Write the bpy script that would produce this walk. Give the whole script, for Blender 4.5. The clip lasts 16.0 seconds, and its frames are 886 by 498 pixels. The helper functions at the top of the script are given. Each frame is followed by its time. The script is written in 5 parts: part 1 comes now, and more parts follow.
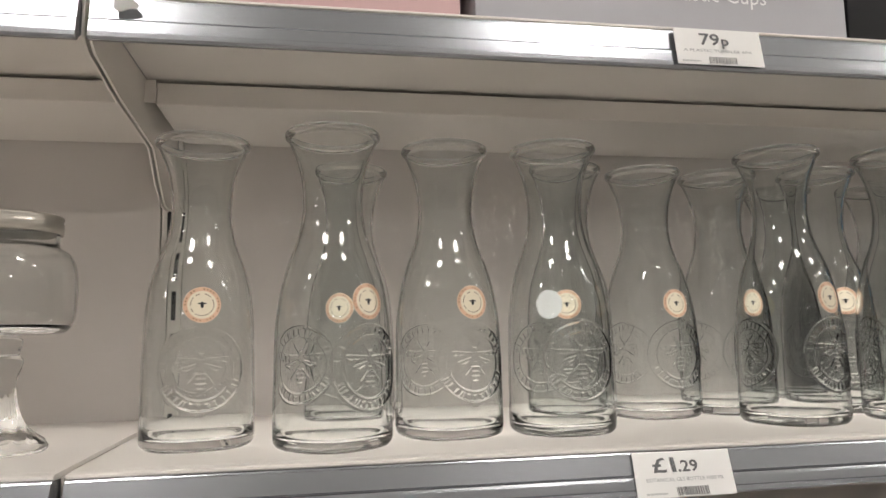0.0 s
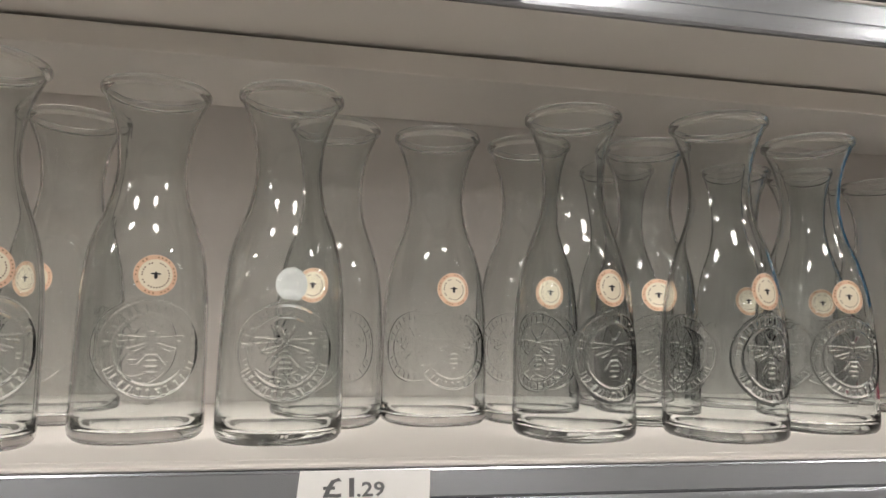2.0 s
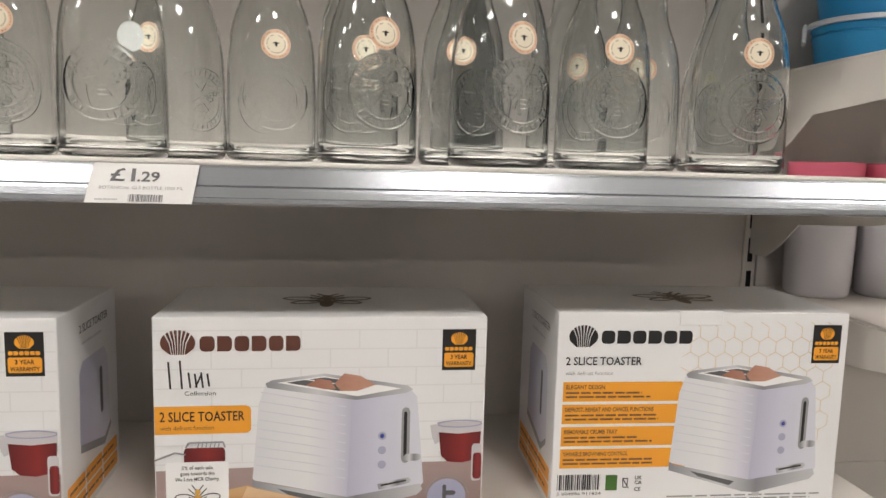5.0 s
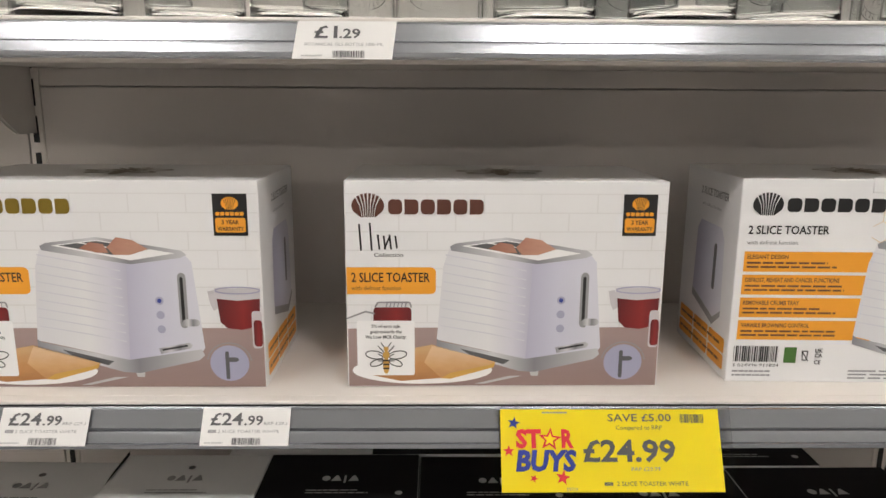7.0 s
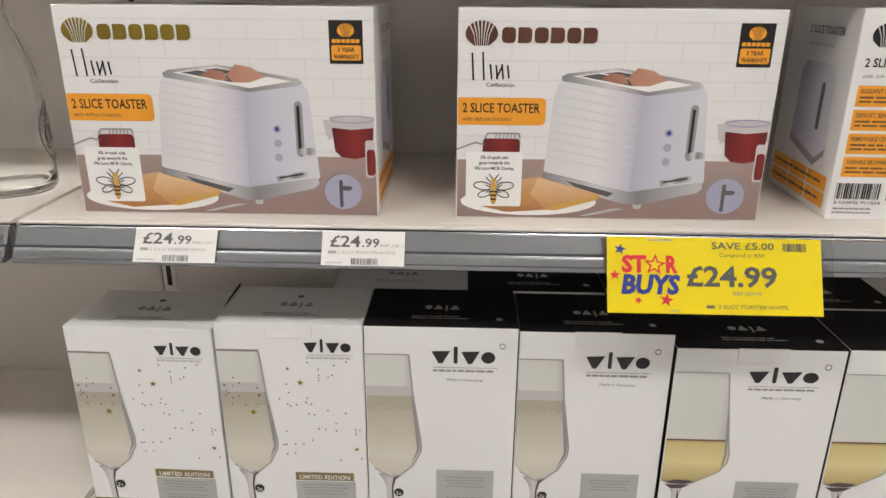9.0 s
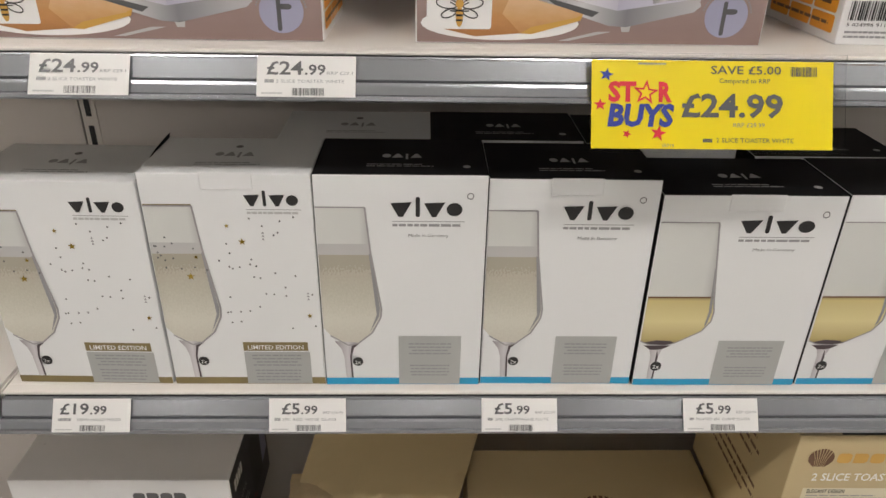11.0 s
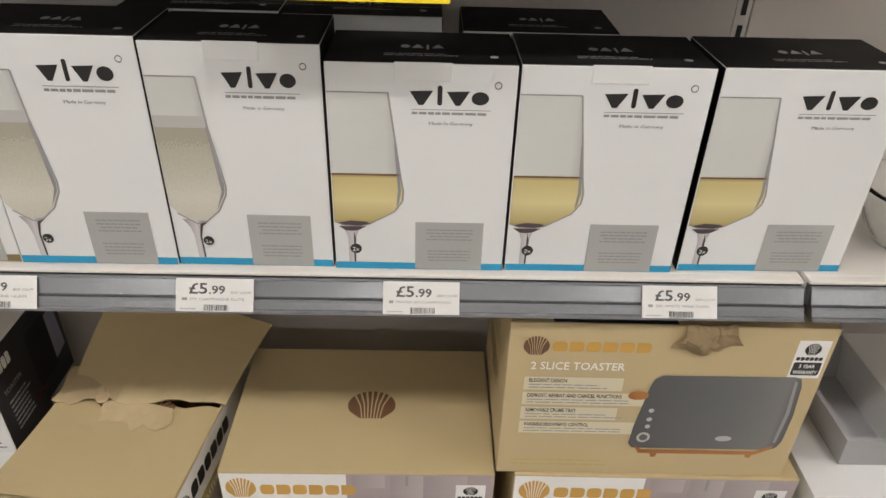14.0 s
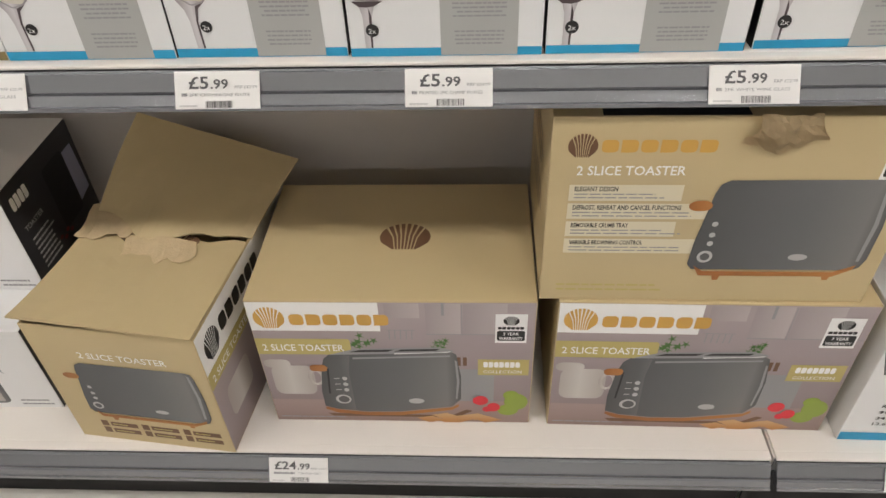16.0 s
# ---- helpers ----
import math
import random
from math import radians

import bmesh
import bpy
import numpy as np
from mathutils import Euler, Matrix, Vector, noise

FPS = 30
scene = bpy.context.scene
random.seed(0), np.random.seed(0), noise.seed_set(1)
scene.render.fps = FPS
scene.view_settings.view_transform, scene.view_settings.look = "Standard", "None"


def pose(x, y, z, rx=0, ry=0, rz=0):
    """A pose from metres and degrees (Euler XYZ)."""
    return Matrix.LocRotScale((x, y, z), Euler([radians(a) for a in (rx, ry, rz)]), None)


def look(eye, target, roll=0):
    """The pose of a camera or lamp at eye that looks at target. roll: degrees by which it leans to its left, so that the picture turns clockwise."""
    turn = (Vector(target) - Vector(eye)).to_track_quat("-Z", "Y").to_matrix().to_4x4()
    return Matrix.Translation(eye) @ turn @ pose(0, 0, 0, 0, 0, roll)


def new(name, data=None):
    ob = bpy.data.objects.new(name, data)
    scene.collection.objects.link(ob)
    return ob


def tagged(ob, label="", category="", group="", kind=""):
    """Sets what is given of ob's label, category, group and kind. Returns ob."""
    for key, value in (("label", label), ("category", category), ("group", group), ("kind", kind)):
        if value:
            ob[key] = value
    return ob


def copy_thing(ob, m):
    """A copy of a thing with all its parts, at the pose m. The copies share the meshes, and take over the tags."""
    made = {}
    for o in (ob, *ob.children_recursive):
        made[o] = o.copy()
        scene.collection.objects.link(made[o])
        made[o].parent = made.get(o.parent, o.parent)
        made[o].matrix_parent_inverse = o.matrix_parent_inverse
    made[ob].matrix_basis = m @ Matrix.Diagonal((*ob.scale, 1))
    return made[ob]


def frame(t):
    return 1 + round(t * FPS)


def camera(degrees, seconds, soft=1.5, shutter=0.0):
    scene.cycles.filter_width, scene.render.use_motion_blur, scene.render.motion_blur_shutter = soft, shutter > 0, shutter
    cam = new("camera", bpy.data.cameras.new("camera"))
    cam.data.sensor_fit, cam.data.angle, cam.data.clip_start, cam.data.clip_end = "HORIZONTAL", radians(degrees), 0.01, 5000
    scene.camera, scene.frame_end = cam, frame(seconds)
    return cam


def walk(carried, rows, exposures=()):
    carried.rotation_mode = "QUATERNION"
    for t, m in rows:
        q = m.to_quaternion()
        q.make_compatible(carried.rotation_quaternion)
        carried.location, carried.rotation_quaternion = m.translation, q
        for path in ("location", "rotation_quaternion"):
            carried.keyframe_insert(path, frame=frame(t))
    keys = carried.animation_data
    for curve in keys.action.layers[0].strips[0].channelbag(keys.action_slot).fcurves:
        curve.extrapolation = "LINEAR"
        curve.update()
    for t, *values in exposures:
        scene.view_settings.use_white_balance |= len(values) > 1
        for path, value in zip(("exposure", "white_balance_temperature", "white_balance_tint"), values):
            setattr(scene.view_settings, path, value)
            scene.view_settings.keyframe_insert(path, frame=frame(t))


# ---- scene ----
cam = camera(64.1, 16.0)
PATH = [
    (0, (-0.264, -0.571, 1.575), (0.08, 1.384, 1.819), -1.1),
    (0.5, (-0.23, -0.544, 1.57), (0.151, 1.404, 1.818), -0.7),
    (1, (-0.169, -0.503, 1.568), (0.233, 1.439, 1.825), -0.3),
    (1.5, (-0.102, -0.486, 1.573), (0.271, 1.464, 1.808), 0.5),
    (2, (-0.016, -0.49, 1.571), (0.364, 1.461, 1.791), 1.1),
    (2.5, (0.09, -0.524, 1.571), (0.45, 1.434, 1.756), 1.5),
    (3, (0.156, -0.562, 1.568), (0.493, 1.405, 1.707), 1.6),
    (3.5, (0.187, -0.59, 1.55), (0.5, 1.384, 1.615), 1.6),
    (4, (0.204, -0.61, 1.529), (0.493, 1.369, 1.491), 1.7),
    (4.2, (0.202, -0.619, 1.523), (0.491, 1.358, 1.439), 1.6),
    (6.3, (0.193, -0.652, 1.415), (0.326, 1.307, 1.037), 0.9),
    (6.5, (0.173, -0.651, 1.411), (0.273, 1.309, 1.025), 0.7),
    (7, (0.103, -0.653, 1.413), (0.13, 1.303, 0.996), 0.3),
    (7.5, (0.057, -0.668, 1.423), (0.02, 1.269, 0.923), 0.0),
    (8, (0.025, -0.683, 1.412), (-0.049, 1.236, 0.854), -0.1),
    (8.5, (0.02, -0.69, 1.39), (-0.055, 1.208, 0.765), 0.0),
    (9, (0.023, -0.693, 1.349), (-0.032, 1.185, 0.663), 0.4),
    (9.2, (0.019, -0.682, 1.345), (-0.013, 1.17, 0.591), 0.5),
    (11.3, (0.028, -0.629, 1.248), (0.096, 1.133, 0.305), 1.3),
    (11.5, (0.041, -0.629, 1.246), (0.125, 1.128, 0.294), 1.5),
    (12, (0.101, -0.626, 1.245), (0.223, 1.12, 0.277), 2.0),
    (12.5, (0.17, -0.62, 1.244), (0.31, 1.115, 0.259), 2.6),
    (13, (0.247, -0.614, 1.237), (0.377, 1.107, 0.227), 2.9),
    (13.5, (0.323, -0.631, 1.226), (0.417, 1.078, 0.191), 2.5),
    (14, (0.363, -0.65, 1.194), (0.413, 1.034, 0.116), 1.9),
    (14.5, (0.374, -0.64, 1.14), (0.387, 1.002, -0.002), 0.9),
    (15, (0.382, -0.64, 1.103), (0.366, 0.957, -0.102), -0.3),
    (15.5, (0.392, -0.641, 1.07), (0.337, 0.909, -0.192), -1.3),
    (16, (0.388, -0.637, 1.051), (0.289, 0.877, -0.252), -2.4),
]
walk(cam, [(t, look(eye, target, roll)) for t, eye, target, roll in PATH],
     exposures=((0, -0.12), (2, -0.18), (4.2, 0.0), (6.3, 0.05), (9.2, 0.05), (11.3, -0.06), (12.5, -0.06), (14, 0.02), (16, 0.08)))

# ---- light ----
world = bpy.data.worlds.new("store_air")
scene.world = world
world.use_nodes = True
world.node_tree.nodes["Background"].inputs[0].default_value = (0.9, 0.95, 1.0, 1)
world.node_tree.nodes["Background"].inputs[1].default_value = 0.05
LAMP = 60.0

# bay plan: shelf tops, front line y = 0, back panel at BACK
XL, XR, BACK = -0.447, 0.797, 0.345
ZA, ZB, ZC, ZD, ZE = 1.852, 1.4815, 1.120, 0.742, 0.180


# ---- materials ----
def nodes_of(name):
    m = bpy.data.materials.new(name)
    m.use_nodes = True
    return m, m.node_tree.nodes, m.node_tree.links, m.node_tree.nodes["Principled BSDF"]


def surface(name, col, rough=0.5, metal=0.0, vary=0.06, scale=14.0, bump=0.02, fine=420.0, spec=0.5, coat=0.0):
    """Colour with stains and grain, and a fine relief."""
    m, n, l, p = nodes_of(name)
    co = n.new("ShaderNodeTexCoord")
    a, b = n.new("ShaderNodeTexNoise"), n.new("ShaderNodeTexNoise")
    a.inputs["Scale"].default_value, b.inputs["Scale"].default_value = scale, fine
    a.inputs["Detail"].default_value = 5
    l.new(co.outputs["Object"], a.inputs["Vector"])
    l.new(co.outputs["Object"], b.inputs["Vector"])
    mix = n.new("ShaderNodeMix")
    mix.data_type = "RGBA"
    mix.inputs["A"].default_value = (*[c * (1 - vary) for c in col], 1)
    mix.inputs["B"].default_value = (*[min(1, c * (1 + vary)) for c in col], 1)
    l.new(a.outputs["Fac"], mix.inputs["Factor"])
    l.new(mix.outputs["Result"], p.inputs["Base Color"])
    r = n.new("ShaderNodeMapRange")
    r.inputs["To Min"].default_value, r.inputs["To Max"].default_value = rough * 0.8, min(1, rough * 1.2)
    l.new(a.outputs["Fac"], r.inputs["Value"])
    l.new(r.outputs["Result"], p.inputs["Roughness"])
    p.inputs["Metallic"].default_value = metal
    p.inputs["Specular IOR Level"].default_value = spec
    p.inputs["Coat Weight"].default_value = coat
    if bump:
        bu = n.new("ShaderNodeBump")
        bu.inputs["Strength"].default_value, bu.inputs["Distance"].default_value = bump, 0.002
        l.new(b.outputs["Fac"], bu.inputs["Height"])
        l.new(bu.outputs["Normal"], p.inputs["Normal"])
    return m


def ink(name, col, rough=0.35, metal=0.0):
    """Printing ink on card."""
    m, n, l, p = nodes_of(name)
    p.inputs["Base Color"].default_value = (*col, 1)
    p.inputs["Roughness"].default_value = rough
    p.inputs["Metallic"].default_value = metal
    return m


def blend_ink(name, stops, axis=0, grain=0.0, gscale=60.0, rough=0.35):
    """A printed tone that runs across a picture; stops are (place, colour)."""
    m, n, l, p = nodes_of(name)
    uv, sep, ramp = n.new("ShaderNodeUVMap"), n.new("ShaderNodeSeparateXYZ"), n.new("ShaderNodeValToRGB")
    l.new(uv.outputs["UV"], sep.inputs[0])
    src = sep.outputs[axis]
    if grain:
        no, mad = n.new("ShaderNodeTexNoise"), n.new("ShaderNodeMath")
        no.inputs["Scale"].default_value = gscale
        l.new(uv.outputs["UV"], no.inputs["Vector"])
        mad.operation = "MULTIPLY_ADD"
        l.new(no.outputs["Fac"], mad.inputs[0])
        mad.inputs[1].default_value = grain
        l.new(src, mad.inputs[2])
        src = mad.outputs[0]
    l.new(src, ramp.inputs[0])
    el = ramp.color_ramp.elements
    while len(el) < len(stops):
        el.new(0.5)
    for e, (t, c) in zip(el, stops):
        e.position, e.color = t, (*c, 1)
    l.new(ramp.outputs[0], p.inputs["Base Color"])
    p.inputs["Roughness"].default_value = rough
    return m


def glass(name, col=(0.93, 0.97, 0.95), rough=0.0, ior=1.48, thin=0.0):
    m, n, l, p = nodes_of(name)
    p.inputs["Base Color"].default_value = (*col, 1)
    p.inputs["Roughness"].default_value = rough
    p.inputs["IOR"].default_value = ior
    p.inputs["Transmission Weight"].default_value = 1
    if thin:
        clear, mix = n.new("ShaderNodeBsdfTransparent"), n.new("ShaderNodeMixShader")
        clear.inputs[0].default_value = (*col, 1)
        mix.inputs[0].default_value = thin
        l.new(p.outputs[0], mix.inputs[1])
        l.new(clear.outputs[0], mix.inputs[2])
        l.new(mix.outputs[0], n["Material Output"].inputs["Surface"])
    return m


def lamp_glow(name, strength, col=(1.0, 0.945, 0.895)):
    m, n, l, p = nodes_of(name)
    p.inputs["Base Color"].default_value = (0.8, 0.8, 0.8, 1)
    p.inputs["Emission Color"].default_value = (*col, 1)
    p.inputs["Emission Strength"].default_value = strength
    return m


ENAMEL = surface("white_enamel", (0.76, 0.72, 0.675), 0.38, vary=0.05, scale=6, bump=0.015, fine=900)
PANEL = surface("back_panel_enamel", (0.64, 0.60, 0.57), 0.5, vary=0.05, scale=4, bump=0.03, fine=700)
RAIL = surface("silver_price_rail", (0.33, 0.345, 0.37), 0.25, metal=0.8, vary=0.03, scale=3, bump=0.0)
RAILDARK = surface("groove_shade_metal", (0.13, 0.135, 0.145), 0.5, metal=0.5, vary=0.05, bump=0.0)
# black of the plinth, also put in for shade inside slots and gaps
SLOT = surface("plinth_and_shade_black", (0.015, 0.015, 0.016), 0.7)
STEEL = surface("brushed_lid_steel", (0.55, 0.52, 0.47), 0.32, metal=0.9, vary=0.08, bump=0.02)
CLEAR = glass("bottle_glass", (0.972, 0.989, 0.980))
JARGLASS = glass("jar_glass", (0.98, 0.99, 0.987))
PLASTIC = glass("clear_ticket_pocket", (0.97, 0.97, 0.97), 0.05, 1.2)
PAPER = surface("ticket_paper", (0.78, 0.775, 0.76), 0.45, vary=0.03, bump=0.01)
FLOOR = surface("vinyl_floor", (0.64, 0.61, 0.57), 0.35, vary=0.1, scale=5)
PLASTER = surface("wall_paint", (0.6, 0.6, 0.59), 0.7, scale=2)
TILE = surface("ceiling_tile", (0.7, 0.7, 0.69), 0.85, scale=3, bump=0.1)
GLOW = lamp_glow("lamp_diffuser", LAMP)
WHITECARD = surface("gloss_white_card", (0.79, 0.79, 0.795), 0.3, vary=0.025, scale=8, bump=0.01, fine=250)
WINECARD = surface("ivory_white_card", (0.775, 0.787, 0.795), 0.32, vary=0.03, scale=7, bump=0.012, fine=250)
KRAFT = surface("kraft_card", (0.55, 0.44, 0.248), 0.5, vary=0.06, scale=10, bump=0.04, fine=500)
KRAFTRAW = surface("torn_kraft_fibre", (0.55, 0.43, 0.26), 0.9, vary=0.15, scale=60, bump=0.3)
BLACKCARD = surface("black_card", (0.006, 0.006, 0.007), 0.5, spec=0.18, vary=0.2, scale=12, bump=0.01)
GREYCARD = surface("silver_grey_card", (0.42, 0.42, 0.45), 0.4, vary=0.04)
PINKCARD = surface("dusty_pink_card", (0.62, 0.42, 0.42), 0.4, vary=0.05)
BLUEPL = surface("blue_plastic", (0.015, 0.28, 0.60), 0.4, vary=0.06, bump=0.01)
GREYPL = surface("pale_grey_lid", (0.62, 0.65, 0.70), 0.45, vary=0.04)
PINKPL = surface("pink_glaze", (0.80, 0.16, 0.25), 0.35, vary=0.05)
CERAMIC = surface("white_ceramic", (0.72, 0.70, 0.74), 0.25, vary=0.03)

BLACK = ink("black_ink", (0.012, 0.012, 0.013))
DGREY = ink("dark_grey_ink", (0.10, 0.10, 0.105))
MGREY = ink("mid_grey_ink", (0.30, 0.30, 0.31))
LGREY = ink("light_grey_ink", (0.50, 0.50, 0.50))
WHITE = ink("white_ink", (0.86, 0.86, 0.855))
GROUT = ink("pale_grey_ink", (0.72, 0.715, 0.715))
ORANGE = ink("orange_ink", (0.85, 0.36, 0.03))
YELLOW = ink("yellow_ink", (0.90, 0.72, 0.0))
RED = ink("red_ink", (0.72, 0.03, 0.05))
NAVY = ink("navy_ink", (0.03, 0.05, 0.30))
BLUE = ink("cyan_blue_ink", (0.02, 0.33, 0.58))
BROWN = ink("brown_ink", (0.16, 0.08, 0.04))
GOLD = ink("gold_foil", (0.42, 0.30, 0.06), 0.25, 0.9)
COPPER = ink("copper_foil", (0.20, 0.09, 0.07), 0.25, 0.8)
AMBER = ink("amber_ink", (0.62, 0.36, 0.08))
KHAKI = ink("khaki_ink", (0.50, 0.42, 0.15))
OLIVEBAR = ink("dull_gold_ink", (0.22, 0.17, 0.07))
SILVERINK = ink("silver_panel_ink", (0.42, 0.43, 0.42))
GREEN = ink("leaf_green_ink", (0.06, 0.16, 0.03))
APPLE = ink("apple_green_ink", (0.27, 0.36, 0.05))
CREAM = ink("cream_ink", (0.80, 0.73, 0.58))
PEACH = ink("peach_ink", (0.72, 0.48, 0.33))
TEA = blend_ink("tea_print", [(0, (0.11, 0.008, 0.01)), (0.6, (0.24, 0.018, 0.018)), (1, (0.13, 0.012, 0.014))], 0)
TABLE = blend_ink("table_print", [(0, (0.27, 0.185, 0.17)), (1, (0.36, 0.265, 0.25))], 1, 0.25, 6)
TOAST = blend_ink("toast_print", [(0, (0.34, 0.14, 0.045)), (0.6, (0.54, 0.27, 0.10)), (1, (0.60, 0.37, 0.18))], 1, 0.35, 5)
TOASTCUT = blend_ink("toast_cut_print", [(0, (0.46, 0.22, 0.08)), (0.5, (0.62, 0.36, 0.16)), (1, (0.72, 0.50, 0.30))], 1, 0.3, 6)
SIDEW = blend_ink("white_toaster_side", [(0, (0.68, 0.68, 0.71)), (0.55, (0.77, 0.77, 0.78)), (0.8, (0.66, 0.65, 0.72)), (1, (0.48, 0.47, 0.57))], 0)
TOASTDARK = blend_ink("toast_slice_print", [(0, (0.30, 0.11, 0.07)), (1, (0.52, 0.28, 0.20))], 0, 0.4, 5)
RIBINK = ink("rib_grey_ink", (0.64, 0.64, 0.69))
ENDW = blend_ink("white_toaster_end", [(0, (0.46, 0.45, 0.57)), (0.4, (0.58, 0.58, 0.68)), (1, (0.68, 0.68, 0.74))], 0)
CHROME = blend_ink("chrome_print", [(0, (0.25, 0.25, 0.27)), (0.35, (0.62, 0.62, 0.64)), (0.6, (0.22, 0.22, 0.24)), (1, (0.55, 0.55, 0.57))], 0)
CUPGLASS = ink("glass_cup_ink", (0.58, 0.56, 0.58))
LILAC = ink("lilac_ink", (0.38, 0.38, 0.52))
GREYT = blend_ink("grey_toaster_print", [(0, (0.075, 0.078, 0.082)), (0.6, (0.13, 0.135, 0.14)), (0.9, (0.19, 0.19, 0.19)), (1, (0.08, 0.08, 0.085))], 0)
WOODP = blend_ink("wood_print", [(0, (0.30, 0.10, 0.02)), (1, (0.45, 0.19, 0.05))], 0, 0.3, 8)
KITCHEN = blend_ink("kitchen_print", [(0, (0.24, 0.18, 0.17)), (0.35, (0.30, 0.24, 0.25)), (1, (0.40, 0.34, 0.35))], 1, 0.15, 3)
CABINET = blend_ink("cabinet_print", [(0, (0.36, 0.31, 0.32)), (1, (0.48, 0.43, 0.43))], 0)
CUPP = blend_ink("cup_print", [(0, (0.40, 0.36, 0.34)), (0.5, (0.60, 0.57, 0.54)), (1, (0.42, 0.38, 0.36))], 0)
FLUTE = blend_ink("bubbly_print", [(0.05, (0.56, 0.53, 0.46)), (0.45, (0.66, 0.64, 0.56)), (0.8, (0.52, 0.50, 0.42)), (1, (0.46, 0.43, 0.36)), (1.0, (0.40, 0.37, 0.30))], 1, 0.35, 34)
FROST = blend_ink("empty_glass_print", [(0, (0.66, 0.67, 0.65)), (0.8, (0.63, 0.64, 0.62)), (1, (0.46, 0.46, 0.46))], 0)
WINE = blend_ink("white_wine_print", [(0, (0.24, 0.17, 0.10)), (0.12, (0.50, 0.40, 0.17)), (0.5, (0.72, 0.63, 0.33)), (0.93, (0.60, 0.50, 0.22)), (1, (0.28, 0.22, 0.10))], 1)
STEM = blend_ink("stem_print", [(0, (0.30, 0.27, 0.29)), (0.5, (0.62, 0.60, 0.62)), (1, (0.22, 0.19, 0.22))], 0)
EDGEINK = ink("glass_edge_ink", (0.33, 0.32, 0.33))
PLUMINK = ink("dark_plum_ink", (0.075, 0.055, 0.062))
FOOD = blend_ink("pasta_print", [(0, (0.45, 0.16, 0.01)), (0.5, (0.70, 0.36, 0.03)), (1, (0.60, 0.28, 0.02))], 1, 0.6, 7)


# ---- builders ----
def mesh_of(name, bm, mat):
    me = bpy.data.meshes.new(name)
    bm.to_mesh(me)
    bm.free()
    me.materials.append(mat)
    return me


def part(name, bm, mat, parent=None, label="", smooth=False):
    ob = new(name, mesh_of(name, bm, mat))
    if smooth:
        ob.data.polygons.foreach_set("use_smooth", [True] * len(ob.data.polygons))
    ob.parent = parent
    if label:
        tagged(ob, label)
    return ob


def thing(name, m, label, category, group="", kind=""):
    ob = new(name)
    ob.empty_display_size = 0.05
    ob.matrix_basis = m
    return tagged(ob, label, category, group, kind)


def cuboid(x0, y0, z0, x1, y1, z1, bevel=0.0, seg=1, bm=None):
    bm = bm or bmesh.new()
    vs = [bm.verts.new((x, y, z)) for x in (x0, x1) for y in (y0, y1) for z in (z0, z1)]
    fs = [bm.faces.new([vs[i] for i in f]) for f in
          ((0, 1, 3, 2), (4, 6, 7, 5), (0, 4, 5, 1), (2, 3, 7, 6), (0, 2, 6, 4), (1, 5, 7, 3))]
    if bevel:
        es = list({e for f in fs for e in f.edges})
        bmesh.ops.bevel(bm, geom=es, offset=bevel, segments=seg, affect="EDGES", profile=0.5)
    return bm


def lathe(profile, seg=48, bm=None, closed=False):
    """A turned shape from (radius, height) pairs."""
    bm = bm or bmesh.new()
    rings = []
    for r, z in profile:
        if r < 1e-6:
            rings.append([bm.verts.new((0, 0, z))])
        else:
            rings.append([bm.verts.new((r * math.cos(2 * math.pi * i / seg), r * math.sin(2 * math.pi * i / seg), z)) for i in range(seg)])
    pairs = list(zip(rings, rings[1:])) + ([(rings[-1], rings[0])] if closed else [])
    for a, b in pairs:
        for i in range(seg):
            j = (i + 1) % seg
            q = [a[i % len(a)], a[j % len(a)], b[j % len(b)], b[i % len(b)]]
            q = list(dict.fromkeys(q))
            if len(q) > 2:
                bm.faces.new(q)
    bmesh.ops.recalc_face_normals(bm, faces=bm.faces)
    return bm


def extrude_x(section, x0, x1, bm=None):
    """A section of (y, z) pairs drawn along x."""
    bm = bm or bmesh.new()
    a = [bm.verts.new((x0, y, z)) for y, z in section]
    b = [bm.verts.new((x1, y, z)) for y, z in section]
    k = len(section)
    for i in range(k):
        bm.faces.new((a[i], a[(i + 1) % k], b[(i + 1) % k], b[i]))
    bm.faces.new(a[::-1])
    bm.faces.new(b)
    bmesh.ops.recalc_face_normals(bm, faces=bm.faces)
    return bm


def smooth_line(pts, n=6):
    """Catmull-Rom through the points."""
    out = []
    for i in range(len(pts) - 1):
        p = [Vector(pts[max(0, min(len(pts) - 1, i + k))]) for k in (-1, 0, 1, 2)]
        for s in range(n):
            t = s / n
            out.append(0.5 * ((2 * p[1]) + (p[2] - p[0]) * t + (2 * p[0] - 5 * p[1] + 4 * p[2] - p[3]) * t * t + (3 * p[1] - p[0] - 3 * p[2] + p[3]) * t ** 3))
    return [tuple(v) for v in out] + [tuple(pts[-1])]


TEXTS = {}


def letters(text, bold, slant):
    key = (text, bold, slant)
    if key not in TEXTS:
        cu = bpy.data.curves.new("letters", "FONT")
        cu.body, cu.resolution_u, cu.offset, cu.shear, cu.align_x = text, 2, bold, slant, "LEFT"
        ob = bpy.data.objects.new("letters", cu)
        me = bpy.data.meshes.new_from_object(ob)
        bpy.data.objects.remove(ob)
        co = np.zeros(len(me.vertices) * 3)
        me.vertices.foreach_get("co", co)
        TEXTS[key] = (co.reshape(-1, 3)[:, :2], [tuple(p.vertices) for p in me.polygons])
        bpy.data.meshes.remove(me)
    return TEXTS[key]


